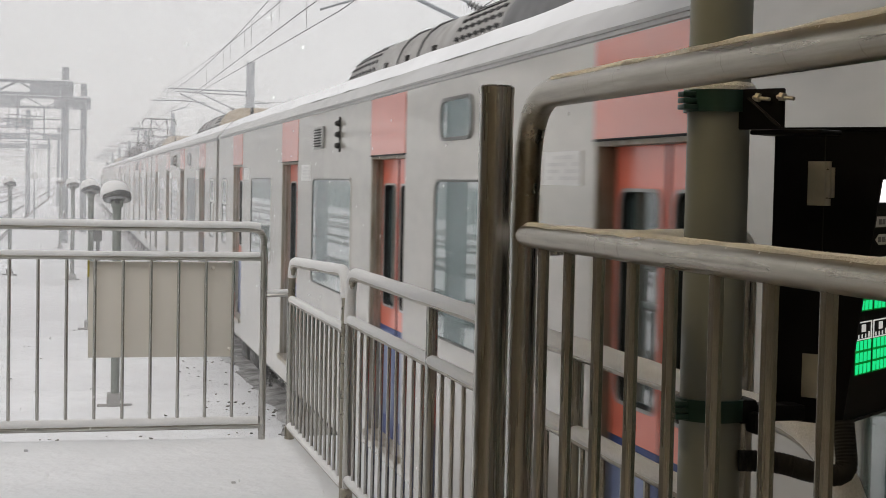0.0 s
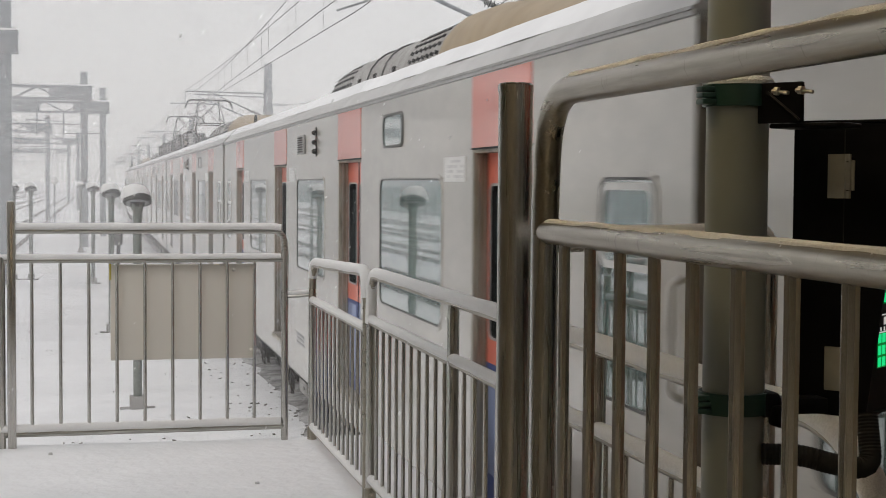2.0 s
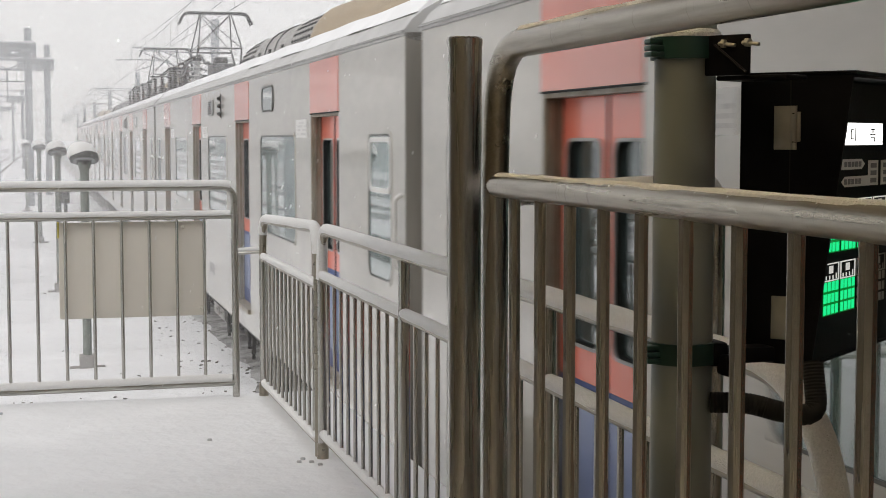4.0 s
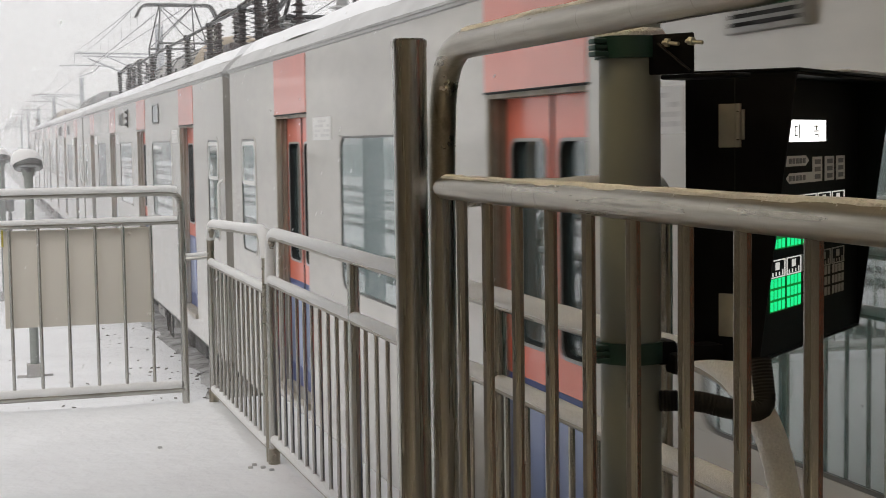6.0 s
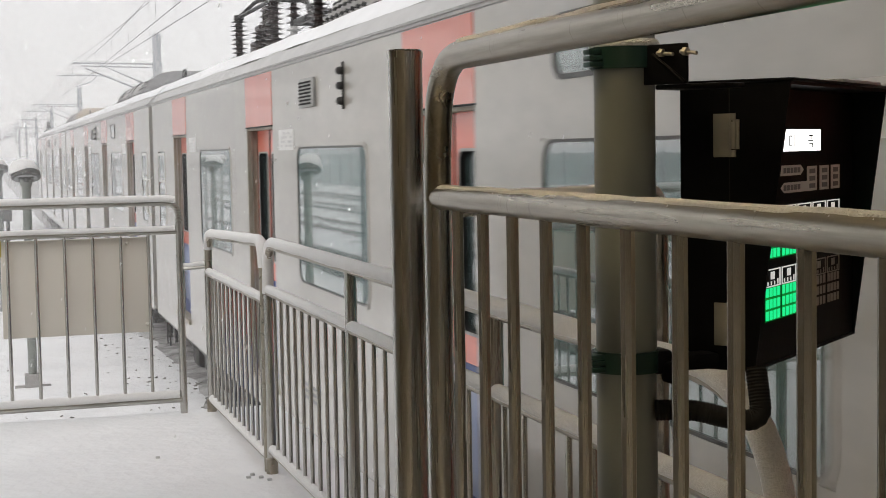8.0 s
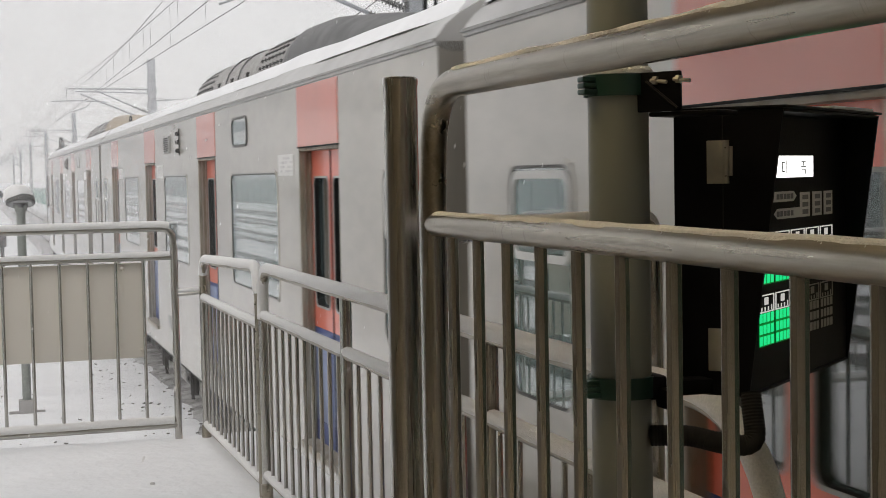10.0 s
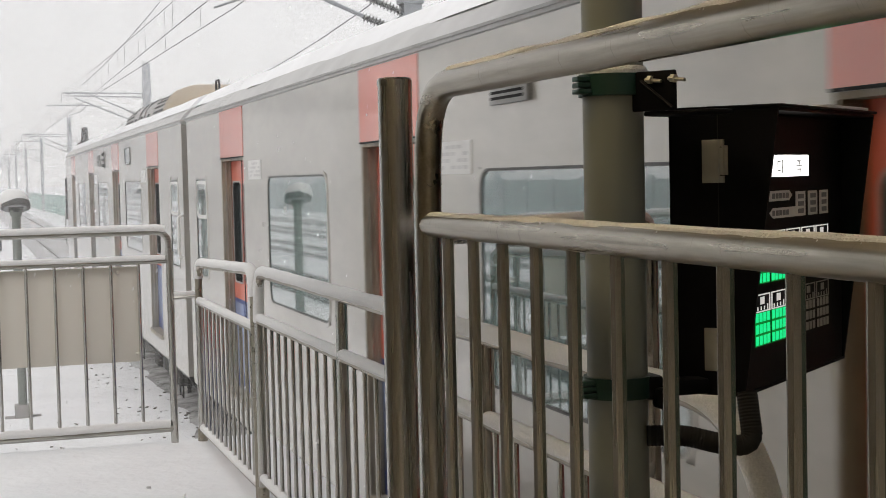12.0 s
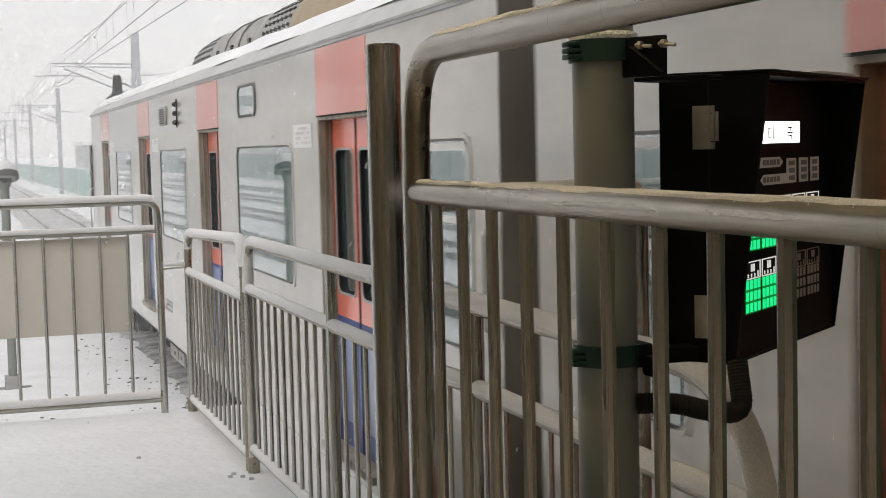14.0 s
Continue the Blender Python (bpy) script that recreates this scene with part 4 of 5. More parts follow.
def sign_board():
    t = thing("sign_board", pose(0.60, 9.31, 0.515), "beige metal back of a sign fixed to the fence", "sign")
    bm = bmesh.new()
    soft_box(bm, -0.445, 0.0, 0.0, 0.445, 0.02, 0.595, 0.006)
    part("panel", bm, BOARD, t)
    bm = bmesh.new()
    soft_box(bm, -0.452, -0.002, 0.50, -0.44, 0.022, 0.60, 0.002)
    part("edge_strip", bm, YELLOW, t, "yellow corner strip")
    for x, z in ((-0.40, 0.55), (0.31, 0.56), (0.42, 0.05)):
        bm = bmesh.new()
        lathe(bm, [(0.012, 0), (0.012, 0.02), (0.006, 0.028)], 8, m=Matrix.Translation((x, 0.008, z)) @ Matrix.Rotation(radians(90), 4, "X"))
        part("bolt", bm, BOARD, t)


sign_board()


def hoop_panel(name, label, x, y0, y1, top, mid, low, posts, spots, r_top, snow, r_bal=0.0095, bend=0.16, bend_end=None, bend_far=True, bend_near=True, mid_snow=True, rise=0.0):
    """A fence panel along the track from y0 (far) to y1 (near): a hooped top rail, two rails and balusters."""
    f = thing(name, pose(x, y0, 0), label, "fence", "platform side fences")
    pts = []
    if bend_far:
        pts += [(0, 0, mid - 0.02), (0, -0.02, top)]
    else:
        pts += [(0, 0, top)]
    if bend_near:
        pts += [(0, y1 - y0 + 0.02, top + rise), (0, y1 - y0, -0.02)]
    else:
        pts += [(0, y1 - y0, top)]
    if bend_end:
        n = len(pts)
        half = Vector(pts[-2]).lerp(Vector(pts[-3]), 0.5)
        path = fillet(pts[:n - 2] + [half], bend, 8) + fillet([half] + pts[n - 2:], bend_end, 12)[1:]
    else:
        path = fillet(pts, bend, 8)
    bm = bmesh.new()
    tube(bm, path, r_top, 14)
    part("top_rail", bm, STEEL_RAIL, f)
    if snow:
        caps = [p for p in path if p.z > top - max(bend, bend_end or 0) * 0.75]
        snow_on(caps, r_top, f, snow, lift=0.5, wide=1.24, rough=0.09)
    for name2, z, r in (("middle_rail", mid, r_top * 0.85), ("bottom_rail", low, r_top * 0.85)):
        bm = bmesh.new()
        tube(bm, [(0, 0, z), (0, y1 - y0, z)], r, 12)
        part(name2, bm, STEEL_RAIL, f)
        if snow and mid_snow:
            snow_on([(0, -0.03, z + 0.002), (0, y1 - y0 + 0.03, z + 0.002)], r, f, snow, lift=0.5, wide=1.2, rough=0.09)
    for y, z in posts:
        bm = bmesh.new()
        tube(bm, [(0, y - y0, -0.02), (0, y - y0, z)], r_top * 1.02, 14)
        upright = part("post", bm, STEEL, f)
        if snow:
            bm = bmesh.new()
            lathe(bm, [(r_top * 1.03, -0.02), (r_top * 1.3, -0.02), (r_top * 1.3, 0.075), (r_top * 1.03, 0.08)], 14, (0, y - y0, 0))
            part("foot_sleeve", bm, STEEL_RAIL, upright, "dull steel foot sleeve")
    bm = bmesh.new()
    tube(bm, [(0, 0, low), (0, 0, mid)], r_bal, 8)
    first = None
    for y in spots:
        if first is None:
            first = part("baluster", bm, STEEL, f)
            first.matrix_basis = Matrix.Translation((0, y - y0, 0))
        else:
            again(first, "baluster", f, Matrix.Translation((0, y - y0, 0)))
    return f


hoop_panel("side_fence", "short stainless steel fence panel capped with thick snow", 1.40, 9.25, 7.37, 1.112, 0.872, 0.07,
           ((9.25, 0.95), ), [9.105 - 0.1447 * i for i in range(12)], 0.0235, 1.0, bend=0.14, rise=0.055)
hoop_panel("side_fence", "long stainless steel fence along the platform edge, snow on its rails", 1.405, 7.31, 2.33, 1.165, 0.925, 0.115,
           ((7.31, 1.02), (5.60, 1.15), (3.92, 1.15)), [7.15 - 0.157 * i for i in range(30) if abs((7.15 - 0.157 * i) - 5.6) > 0.05 and abs((7.15 - 0.157 * i) - 3.92) > 0.05], 0.0235, 1.0, bend=0.20, bend_end=0.36)


def near_fence():
    f = hoop_panel("near_fence", "tall worn stainless steel fence close by with a dusting of snow", 0.80, 2.52, -1.6, 1.785, 1.54, 0.15,
                   ((2.52, 1.60), (0.55, 1.77), (-1.6, 1.77)), [2.405, 2.273, 2.135, 1.995, 1.857, 1.714, 1.568, 1.433, 1.289, 1.149, 1.0, 0.85, 0.70, 0.41, 0.26, 0.11, -0.04, -0.19, -0.34, -0.49, -0.64, -0.79, -0.94, -1.09, -1.24, -1.39],
                   0.0245, 0.0, r_bal=0.0102, bend=0.13, bend_near=False)
    for a, b, z, r in ((-0.16, -4.1, 1.785, 0.0245), (-0.03, -4.1, 1.54, 0.0208)):
        bm = bmesh.new()
        dense = [Vector((0, a + (b - a) * i / 420, z + r * 0.78)) for i in range(421)]
        tube(bm, dense, r * 0.56, 10, 0.62, wobble=0.4)
        grains = random.Random(int(z * 100))
        for i in range(9000):
            u, s, q = grains.gauss(0, 0.21), grains.uniform(0.0005, 0.0017), a + (b - a) * grains.random() ** 1.6
            h = z + r * (math.sqrt(max(0.05, 1 - min(1, u * u))) + 0.06 * max(0.0, 1 - 2 * abs(u)))
            c = Vector((u * r, q, h))
            v = [bm.verts.new(c + Vector(d) * s) for d in ((1, 0.3, -1), (-0.8, 0.9, -1), (-0.2, -1.1, -1), (0.2, 0, 1.2))]
            for fc in ((0, 1, 3), (1, 2, 3), (2, 0, 3)):
                bm.faces.new([v[i] for i in fc])
        part("snow_dust", bm, RIME, f, "thin crust of snow")
    # free-standing oval post at its end
    p = thing("fence_post", pose(0.797, 2.70, 0), "oval stainless steel post with flat cap beside the fence", "post")
    bm = bmesh.new()
    outline = [(0.033 * math.cos(a), 0.027 * math.sin(a)) for a in [2 * math.pi * k / 28 for k in range(28)]]
    va = [bm.verts.new((x, y, -0.02)) for x, y in outline]
    vb = [bm.verts.new((x, y, 1.803)) for x, y in outline]
    for k in range(28):
        bm.faces.new((va[k], va[(k + 1) % 28], vb[(k + 1) % 28], vb[k]))
    bm.faces.new(vb)
    part("shaft", bm, STEEL, p)
    bm = bmesh.new()
    va = [bm.verts.new((x * 1.04, y * 1.04, 1.800)) for x, y in outline]
    vb = [bm.verts.new((x * 1.04, y * 1.04, 1.812)) for x, y in outline]
    vc = [bm.verts.new((x * 0.9, y * 0.9, 1.816)) for x, y in outline]
    for a, b in ((va, vb), (vb, vc)):
        for k in range(28):
            bm.faces.new((a[k], a[(k + 1) % 28], b[(k + 1) % 28], b[k]))
    bm.faces.new(vc)
    bm.faces.new(va[::-1])
    part("cap", bm, STEEL, p)


near_fence()


def gate_hoop():
    """The short return from the near fence across to the line of the side fence."""
    g = thing("hoop_barrier", pose(0.82, 2.535, 0), "stainless hoop barrier with snow along its top rail", "barrier")
    path = fillet([(0, 0, 1.517), (0.65, 0.452, 1.517), (0.65, 0.452, -0.02)], 0.07, 8)
    bm = bmesh.new()
    tube(bm, path, 0.0165, 12)
    part("hoop", bm, STEEL, g)
    snow_on([p for p in path if p.z > 1.45], 0.0165, g, 1.0)


gate_hoop()


# ---- indicator pole and box ----
def indicator():
    p = thing("indicator_pole", pose(1.058, 2.28, 0), "grey painted round pole with green clamp bands", "pole")
    bm = bmesh.new()
    tube(bm, [(0, 0, -0.02), (0, 0, 3.3)], 0.0515, 28)
    part("shaft", bm, GALV, p)
    for z in (1.755, 1.245):
        bm = bmesh.new()
        lathe(bm, [(0.0525, 0), (0.0585, 0.0), (0.0585, 0.036), (0.0525, 0.036)], 28, (0, 0, z))
        for k in range(3):
            soft_box(bm, -0.075, -0.03 + 0.002 * k, z + 0.003 + 0.0105 * k, -0.05, 0.0, z + 0.0115 + 0.0105 * k, 0.002)
        part("clamp_band", bm, GREEN_BAND, p, "dark green clamp band")
    bm = bmesh.new()
    lathe(bm, [(0.0590, 0), (0.060, 0.006), (0.0555, 0.012), (0.0525, 0.013)], 20, (0, 0, 1.7915))
    part("snow_cap", bm, RIME, p, "pinch of snow on the clamp")
    # black display box on the pole, flank towards the platform, front towards the track
    place = Matrix.Translation((1.290, 2.136, 1.243)) @ Matrix.Rotation(radians(40), 4, "Z")
    b = thing("display_box", place, "black steel indicator box with lit green lamps, hung on the pole", "display")
    H, D, Db, W = 0.4855, 0.195, 0.132, 0.562
    flank = [(0.0, H), (D, H), (D, 0.0), (D - Db, 0.0)]
    for x0, x1 in ((W - 0.006, W), (0.0, 0.006)):
        bm = bmesh.new()
        plate(bm, flank, x0, x1)
        body = part("side_panel", bm, BLACK, b, "black powder-coated flank", flat=True)
    for name, (a, c), (e, g) in zip(("top_panel", "back_panel", "bottom_panel"), flank, flank[1:]):
        n = Vector((0, g - c, a - e)).normalized() * 0.005
        quad = [(0.0065, a, c), (W - 0.0065, a, c), (W - 0.0065, e, g), (0.0065, e, g)]
        lower = [(x, y + n.y, z + n.z) for x, y, z in quad]
        bm = bmesh.new()
        v = [bm.verts.new(q) for q in quad + lower]
        for fc in ((0, 1, 2, 3), (7, 6, 5, 4), (0, 4, 5, 1), (1, 5, 6, 2), (2, 6, 7, 3), (3, 7, 4, 0)):
            bm.faces.new([v[i] for i in fc])
        part(name, bm, BLACK, b, flat=True)
    bm = bmesh.new()
    soft_box(bm, -0.003, -0.006, H + 0.001, W + 0.003, D + 0.003, H + 0.006, 0.002)
    part("visor", bm, BLACK, b)
    bm = bmesh.new()
    soft_box(bm, 0.30, 0.005, H + 0.0065, W - 0.02, D - 0.06, H + 0.013, 0.002)
    part("snow_cap", bm, RIME, b, "thin snow on the lid")
    # upright front panel, set back behind the leaning flanks
    face = 0.066

    def cell(name, material, item, label="", proud=0.001, holder=None):
        x0, z1, x1, z0 = item
        bm = bmesh.new()
        box(bm, x0, face - proud, z0, x1, face + 0.0005, z1)
        return part(name, bm, material, holder or panel, label, flat=True)
    bm = bmesh.new()
    box(bm, 0.0065, face, 0.006, W - 0.0065, face + 0.004, H - 0.0065)
    panel = part("front_panel", bm, BLACK, b, "black front panel", flat=True)
    screen = cell("screen", LCD, (0.115, 0.4082, 0.354, 0.369), "bright white screen")
    # two syllable blocks on the screen
    for i in ((0.180, 0.397, 0.183, 0.379), (0.183, 0.397, 0.195, 0.395), (0.183, 0.381, 0.195, 0.379), (0.203, 0.400, 0.206, 0.376),
              (0.286, 0.398, 0.309, 0.396), (0.296, 0.396, 0.300, 0.390), (0.283, 0.389, 0.312, 0.387), (0.288, 0.383, 0.309, 0.381), (0.306, 0.381, 0.309, 0.375)):
        cell("character_stroke", RUBBER, i, "", 0.0016, screen)
    # two arrow-shaped labels and three upright ones
    for z, flip in ((0.3445, False), (0.3140, True)):
        outline = [(0.118, z), (0.241, z), (0.2588, z - 0.0092), (0.241, z - 0.0184), (0.118, z - 0.0184)]
        if flip:
            outline = [(0.3958 - x, q) for x, q in outline][::-1]
        bm = bmesh.new()
        top = [bm.verts.new((x, face - 0.001, q)) for x, q in outline]
        low = [bm.verts.new((x, face + 0.0005, q)) for x, q in outline]
        bm.faces.new(top)
        bm.faces.new(low[::-1])
        for k in range(5):
            bm.faces.new((top[k], low[k], low[(k + 1) % 5], top[(k + 1) % 5]))
        bmesh.ops.recalc_face_normals(bm, faces=bm.faces[:])
        arrow = part("arrow_label", bm, LABEL, panel, "small grey arrow-shaped label", flat=True)
        for k in range(5):
            cell("label_bar", INK, (0.150 + 0.0185 * k, z - 0.0045, 0.1635 + 0.0185 * k, z - 0.0139), "", 0.0016, arrow)
    for x, wide in ((0.278, 0.055), (0.3495, 0.054), (0.4175, 0.052)):
        plaque = cell("printed_label", LABEL, (x, 0.341, x + wide, 0.2955), "small grey printed label")
        for k in range(3):
            cell("label_bar", INK, (x + 0.012, 0.336 - 0.0135 * k, x + wide - 0.011, 0.3275 - 0.0135 * k), "", 0.0016, plaque)
    for z, lit in ((0.2745, 5), (0.167, 2)):
        for i in range(5):
            a = 0.0580 + 0.0838 * i
            e = a + 0.0768
            bright = PRINT_WHITE if i < lit else DULL_PRINT
            strokes = [(a, z, e, z - 0.0022), (a, z - 0.029, e, z - 0.0312), (a, z - 0.0022, a + 0.0042, z - 0.029), (e - 0.0042, z - 0.0022, e, z - 0.029),
                       (a + 0.028, z - 0.005, a + 0.038, z - 0.018), (a + 0.0405, z - 0.005, a + 0.047, z - 0.018)]
            strokes += [(a + 0.012 + 0.0165 * k, z - 0.0215 + 0.003 * (k == 3), a + 0.0165 + 0.0165 * k, z - 0.028) for k in range(4)]
            for k in strokes:
                cell("printed_frame", bright, k, "", 0.0009)
            # three rows of small lamps; the strip behind lit ones glows as their halo
            strip = cell("lens_strip", LED_HALO if i < lit else RUBBER, (a, z - 0.0318, e, z - 0.090), "backing strip, glowing as a green halo behind lit lamps", 0.0006)
            for k in range(3):
                for j in range(4):
                    c = (a + 0.002 + j * 0.0192, z - 0.0325 - k * 0.0199, a + 0.0155 + j * 0.0192, z - 0.0480 - k * 0.0199)
                    cell("green_lamp" if i < lit else "dark_lamp", LED_GREEN if i < lit else DULL_PRINT, c, "", 0.0012, strip)
    # hinges on the flank
    for z in (0.362, 0.042):
        bm = bmesh.new()
        soft_box(bm, -0.004, 0.103, z, 0.0, 0.134, z + 0.073, 0.001)
        soft_box(bm, -0.004, 0.088, z + 0.013, 0.0, 0.0985, z + 0.063, 0.001)
        for low, high in ((0.0, 0.012), (0.0135, 0.0595), (0.061, 0.073)):
            tube(bm, [(-0.005, 0.0985, z + low), (-0.005, 0.0985, z + high)], 0.0055, 10)
        part("hinge", bm, HINGE, body, "bare steel hinge")
    bm = bmesh.new()
    box(bm, -0.0012, 0.1055, 0.0, 0.0003, 0.1072, H)
    part("door_gap", bm, RUBBER, body, "", flat=True)
    # brackets between pole and box
    back = place.inverted()

    def world_part(name, material, build, parent, label=""):
        bm = bmesh.new()
        build(bm)
        bmesh.ops.transform(bm, matrix=back, verts=bm.verts[:])
        return part(name, bm, material, parent, label)
    tilt = Matrix.Translation((1.094, 2.20, 1.756)) @ Matrix.Rotation(radians(-58), 4, "Z")
    upper = world_part("bracket", BLACK, lambda q: (soft_box(q, -0.048, -0.004, -0.030, 0.044, 0.004, 0.036, 0.003, m=tilt), tube(q, [tilt @ Vector((-0.02, -0.006, 0.020)), tilt @ Vector((0.040, -0.006, -0.026))], 0.003, 6), soft_box(q, -0.02, 0.0, -0.038, 0.11, 0.07, -0.030, 0.003, m=tilt)), b, "black steel bracket")
    for k in (-0.012, 0.032):
        foot = tilt @ Vector((k, -0.004, 0.022))
        world_part("bolt", HINGE, lambda q: (tube(q, [foot, foot + Vector((0.014, -0.030, -0.004))], 0.0032, 8),
                                             tube(q, [foot + Vector((0.003, -0.006, 0)), foot + Vector((0.006, -0.013, -0.001))], 0.0075, 6)), upper, "bright bolt")
    world_part("bracket", BLACK, lambda q: (soft_box(q, 1.09, 2.235, 1.240, 1.125, 2.285, 1.282, 0.008), soft_box(q, 1.12, 2.215, 1.248, 1.20, 2.262, 1.274, 0.004), soft_box(q, 1.105, 2.21, 1.226, 1.135, 2.25, 1.262, 0.008)), b, "black steel clamp bracket")
    # corrugated cable hose
    path = fillet([(1.09, 2.235, 1.181), (1.15, 2.21, 1.182), (1.195, 2.185, 1.168), (1.254, 2.167, 1.161), (1.258, 2.195, 1.249)], 0.04, 8)
    fine = []
    for a, c in zip(path, path[1:]):
        n = max(1, int((c - a).length / 0.0028))
        fine += [a + (c - a) * i / n for i in range(n)]
    fine.append(path[-1])
    h = thing("cable_hose", pose(1.09, 2.235, 1.181), "black corrugated cable hose from pole to box", "hose")
    bm = bmesh.new()
    tube(bm, fine, 0.0185, 12)
    for i, v in enumerate(bm.verts):
        if (i // 12) % 2 == 0:
            c = fine[min(i // 12, len(fine) - 1)]
            v.co = c + (v.co - c) * 0.93
    bmesh.ops.translate(bm, verts=bm.verts[:], vec=(-1.09, -2.235, -1.181))
    part("sleeve", bm, RUBBER, h)


indicator()


# ---- trackside lamps ----
def track_lamp(at, tall, r, label):
    t = thing("track_lamp", at, label, "lamp", "trackside lamps")
    nod = Matrix.Translation((0, 0, tall)) @ Matrix.Rotation(radians(-20), 4, "X")
    bm = bmesh.new()
    tube(bm, [(0, 0, 0.0), (0, 0, tall - 0.10)], 0.055, 12)
    tube(bm, [(0, 0, tall - 0.14), (0, 0, tall - 0.01)], 0.075, 12)
    part("pole", bm, GALV, t)
    bm = bmesh.new()
    soft_box(bm, -0.22, -0.02, 0.01, 0.22, 0.02, 0.06, 0.01)
    soft_box(bm, -0.10, -0.10, 0.0, 0.10, 0.10, 0.20, 0.01)
    part("foot", bm, CONCRETE, t, "pale concrete foot")
    bm = bmesh.new()
    lathe(bm, [(r * 0.90, -0.050), (r * 0.98, -0.045), (r, -0.01), (r * 0.97, 0.03), (r * 0.6, 0.06)], 28, m=nod)
    lathe(bm, [(0.045, -0.11), (0.05, -0.09), (0.075, -0.048)], 12, m=nod)
    part("housing", bm, LAMP_IRON, t)
    bm = bmesh.new()
    lathe(bm, [(r * 0.74, -0.058), (r * 0.80, -0.0505)], 24, m=nod)
    part("lens", bm, LAMP_GLASS, t, "pale ribbed lens")
    for i in range(3):
        bm = bmesh.new()
        soft_box(bm, -r * 0.52, -r * 0.45 + 0.065 * i, -0.068, r * 0.52, -r * 0.45 + 0.065 * i + 0.022, -0.0585, 0.003, m=nod)
        part("lens_rib", bm, LAMP_IRON, t, "dark lens rib")
    bm = bmesh.new()
    lathe(bm, [(r * 1.00, 0.006), (r * 1.05, 0.03), (r * 1.00, 0.09), (r * 0.80, 0.15), (r * 0.45, 0.185), (0.01, 0.195)], 28, m=nod @ Matrix.Translation((-0.02, 0.01, 0)))
    for v in bm.verts:
        v.co.z += 0.022 * noise.noise(v.co * 6)
        v.co.x -= 0.10 * max(0.0, v.co.z - tall - 0.03)
    part("snow_cap", bm, RIME, t, "thick cap of snow")


for x, y, r in ((0.655, 19.2, 0.18), (0.50, 29.0, 0.175), (0.24, 43.0, 0.175), (-0.15, 62.0, 0.17)):
    track_lamp(pose(x, y, GROUND_Z - 0.02), 2.71, r, "dark round trackside lamp on a post, capped with snow")


for x, y in ((-2.01, 45.0), (-1.53, 45.0)):
    track_lamp(pose(x, y, GROUND_Z - 0.02), 2.70, 0.17, "grey trackside lamp post faint in the snowfall")


def signal_post(x, y):
    t = thing("ground_signal", pose(x, y, GROUND_Z - 0.02), "small dark trackside signal dusted with snow", "signal")
    bm = bmesh.new()
    tube(bm, [(0, 0, 0), (0, 0, 1.75)], 0.04, 8)
    soft_box(bm, -0.09, -0.07, 1.55, 0.09, 0.07, 1.95, 0.02)
    part("post", bm, LAMP_IRON, t)
    bm = bmesh.new()
    soft_box(bm, -0.10, -0.08, 1.95, 0.10, 0.08, 1.99, 0.015)
    part("snow_cap", bm, RIME, t)


signal_post(0.72, 33.0)


# ---- overhead line ----
def ribbed(bm, a, b, r, sheds):
    """A rod insulator: a core with discs along it."""
    a, b = Vector(a), Vector(b)
    turn = (b - a).to_track_quat("Z", "Y").to_matrix().to_4x4()
    prof, long = [(r * 0.5, 0)], (b - a).length
    for i in range(sheds):
        z = long * (i + 0.2) / sheds
        prof += [(r * 0.5, z), (r, z + long * 0.2 / sheds), (r * 0.5, z + long * 0.45 / sheds)]
    lathe(bm, prof + [(r * 0.5, long)], 10, m=Matrix.Translation(a) @ turn)


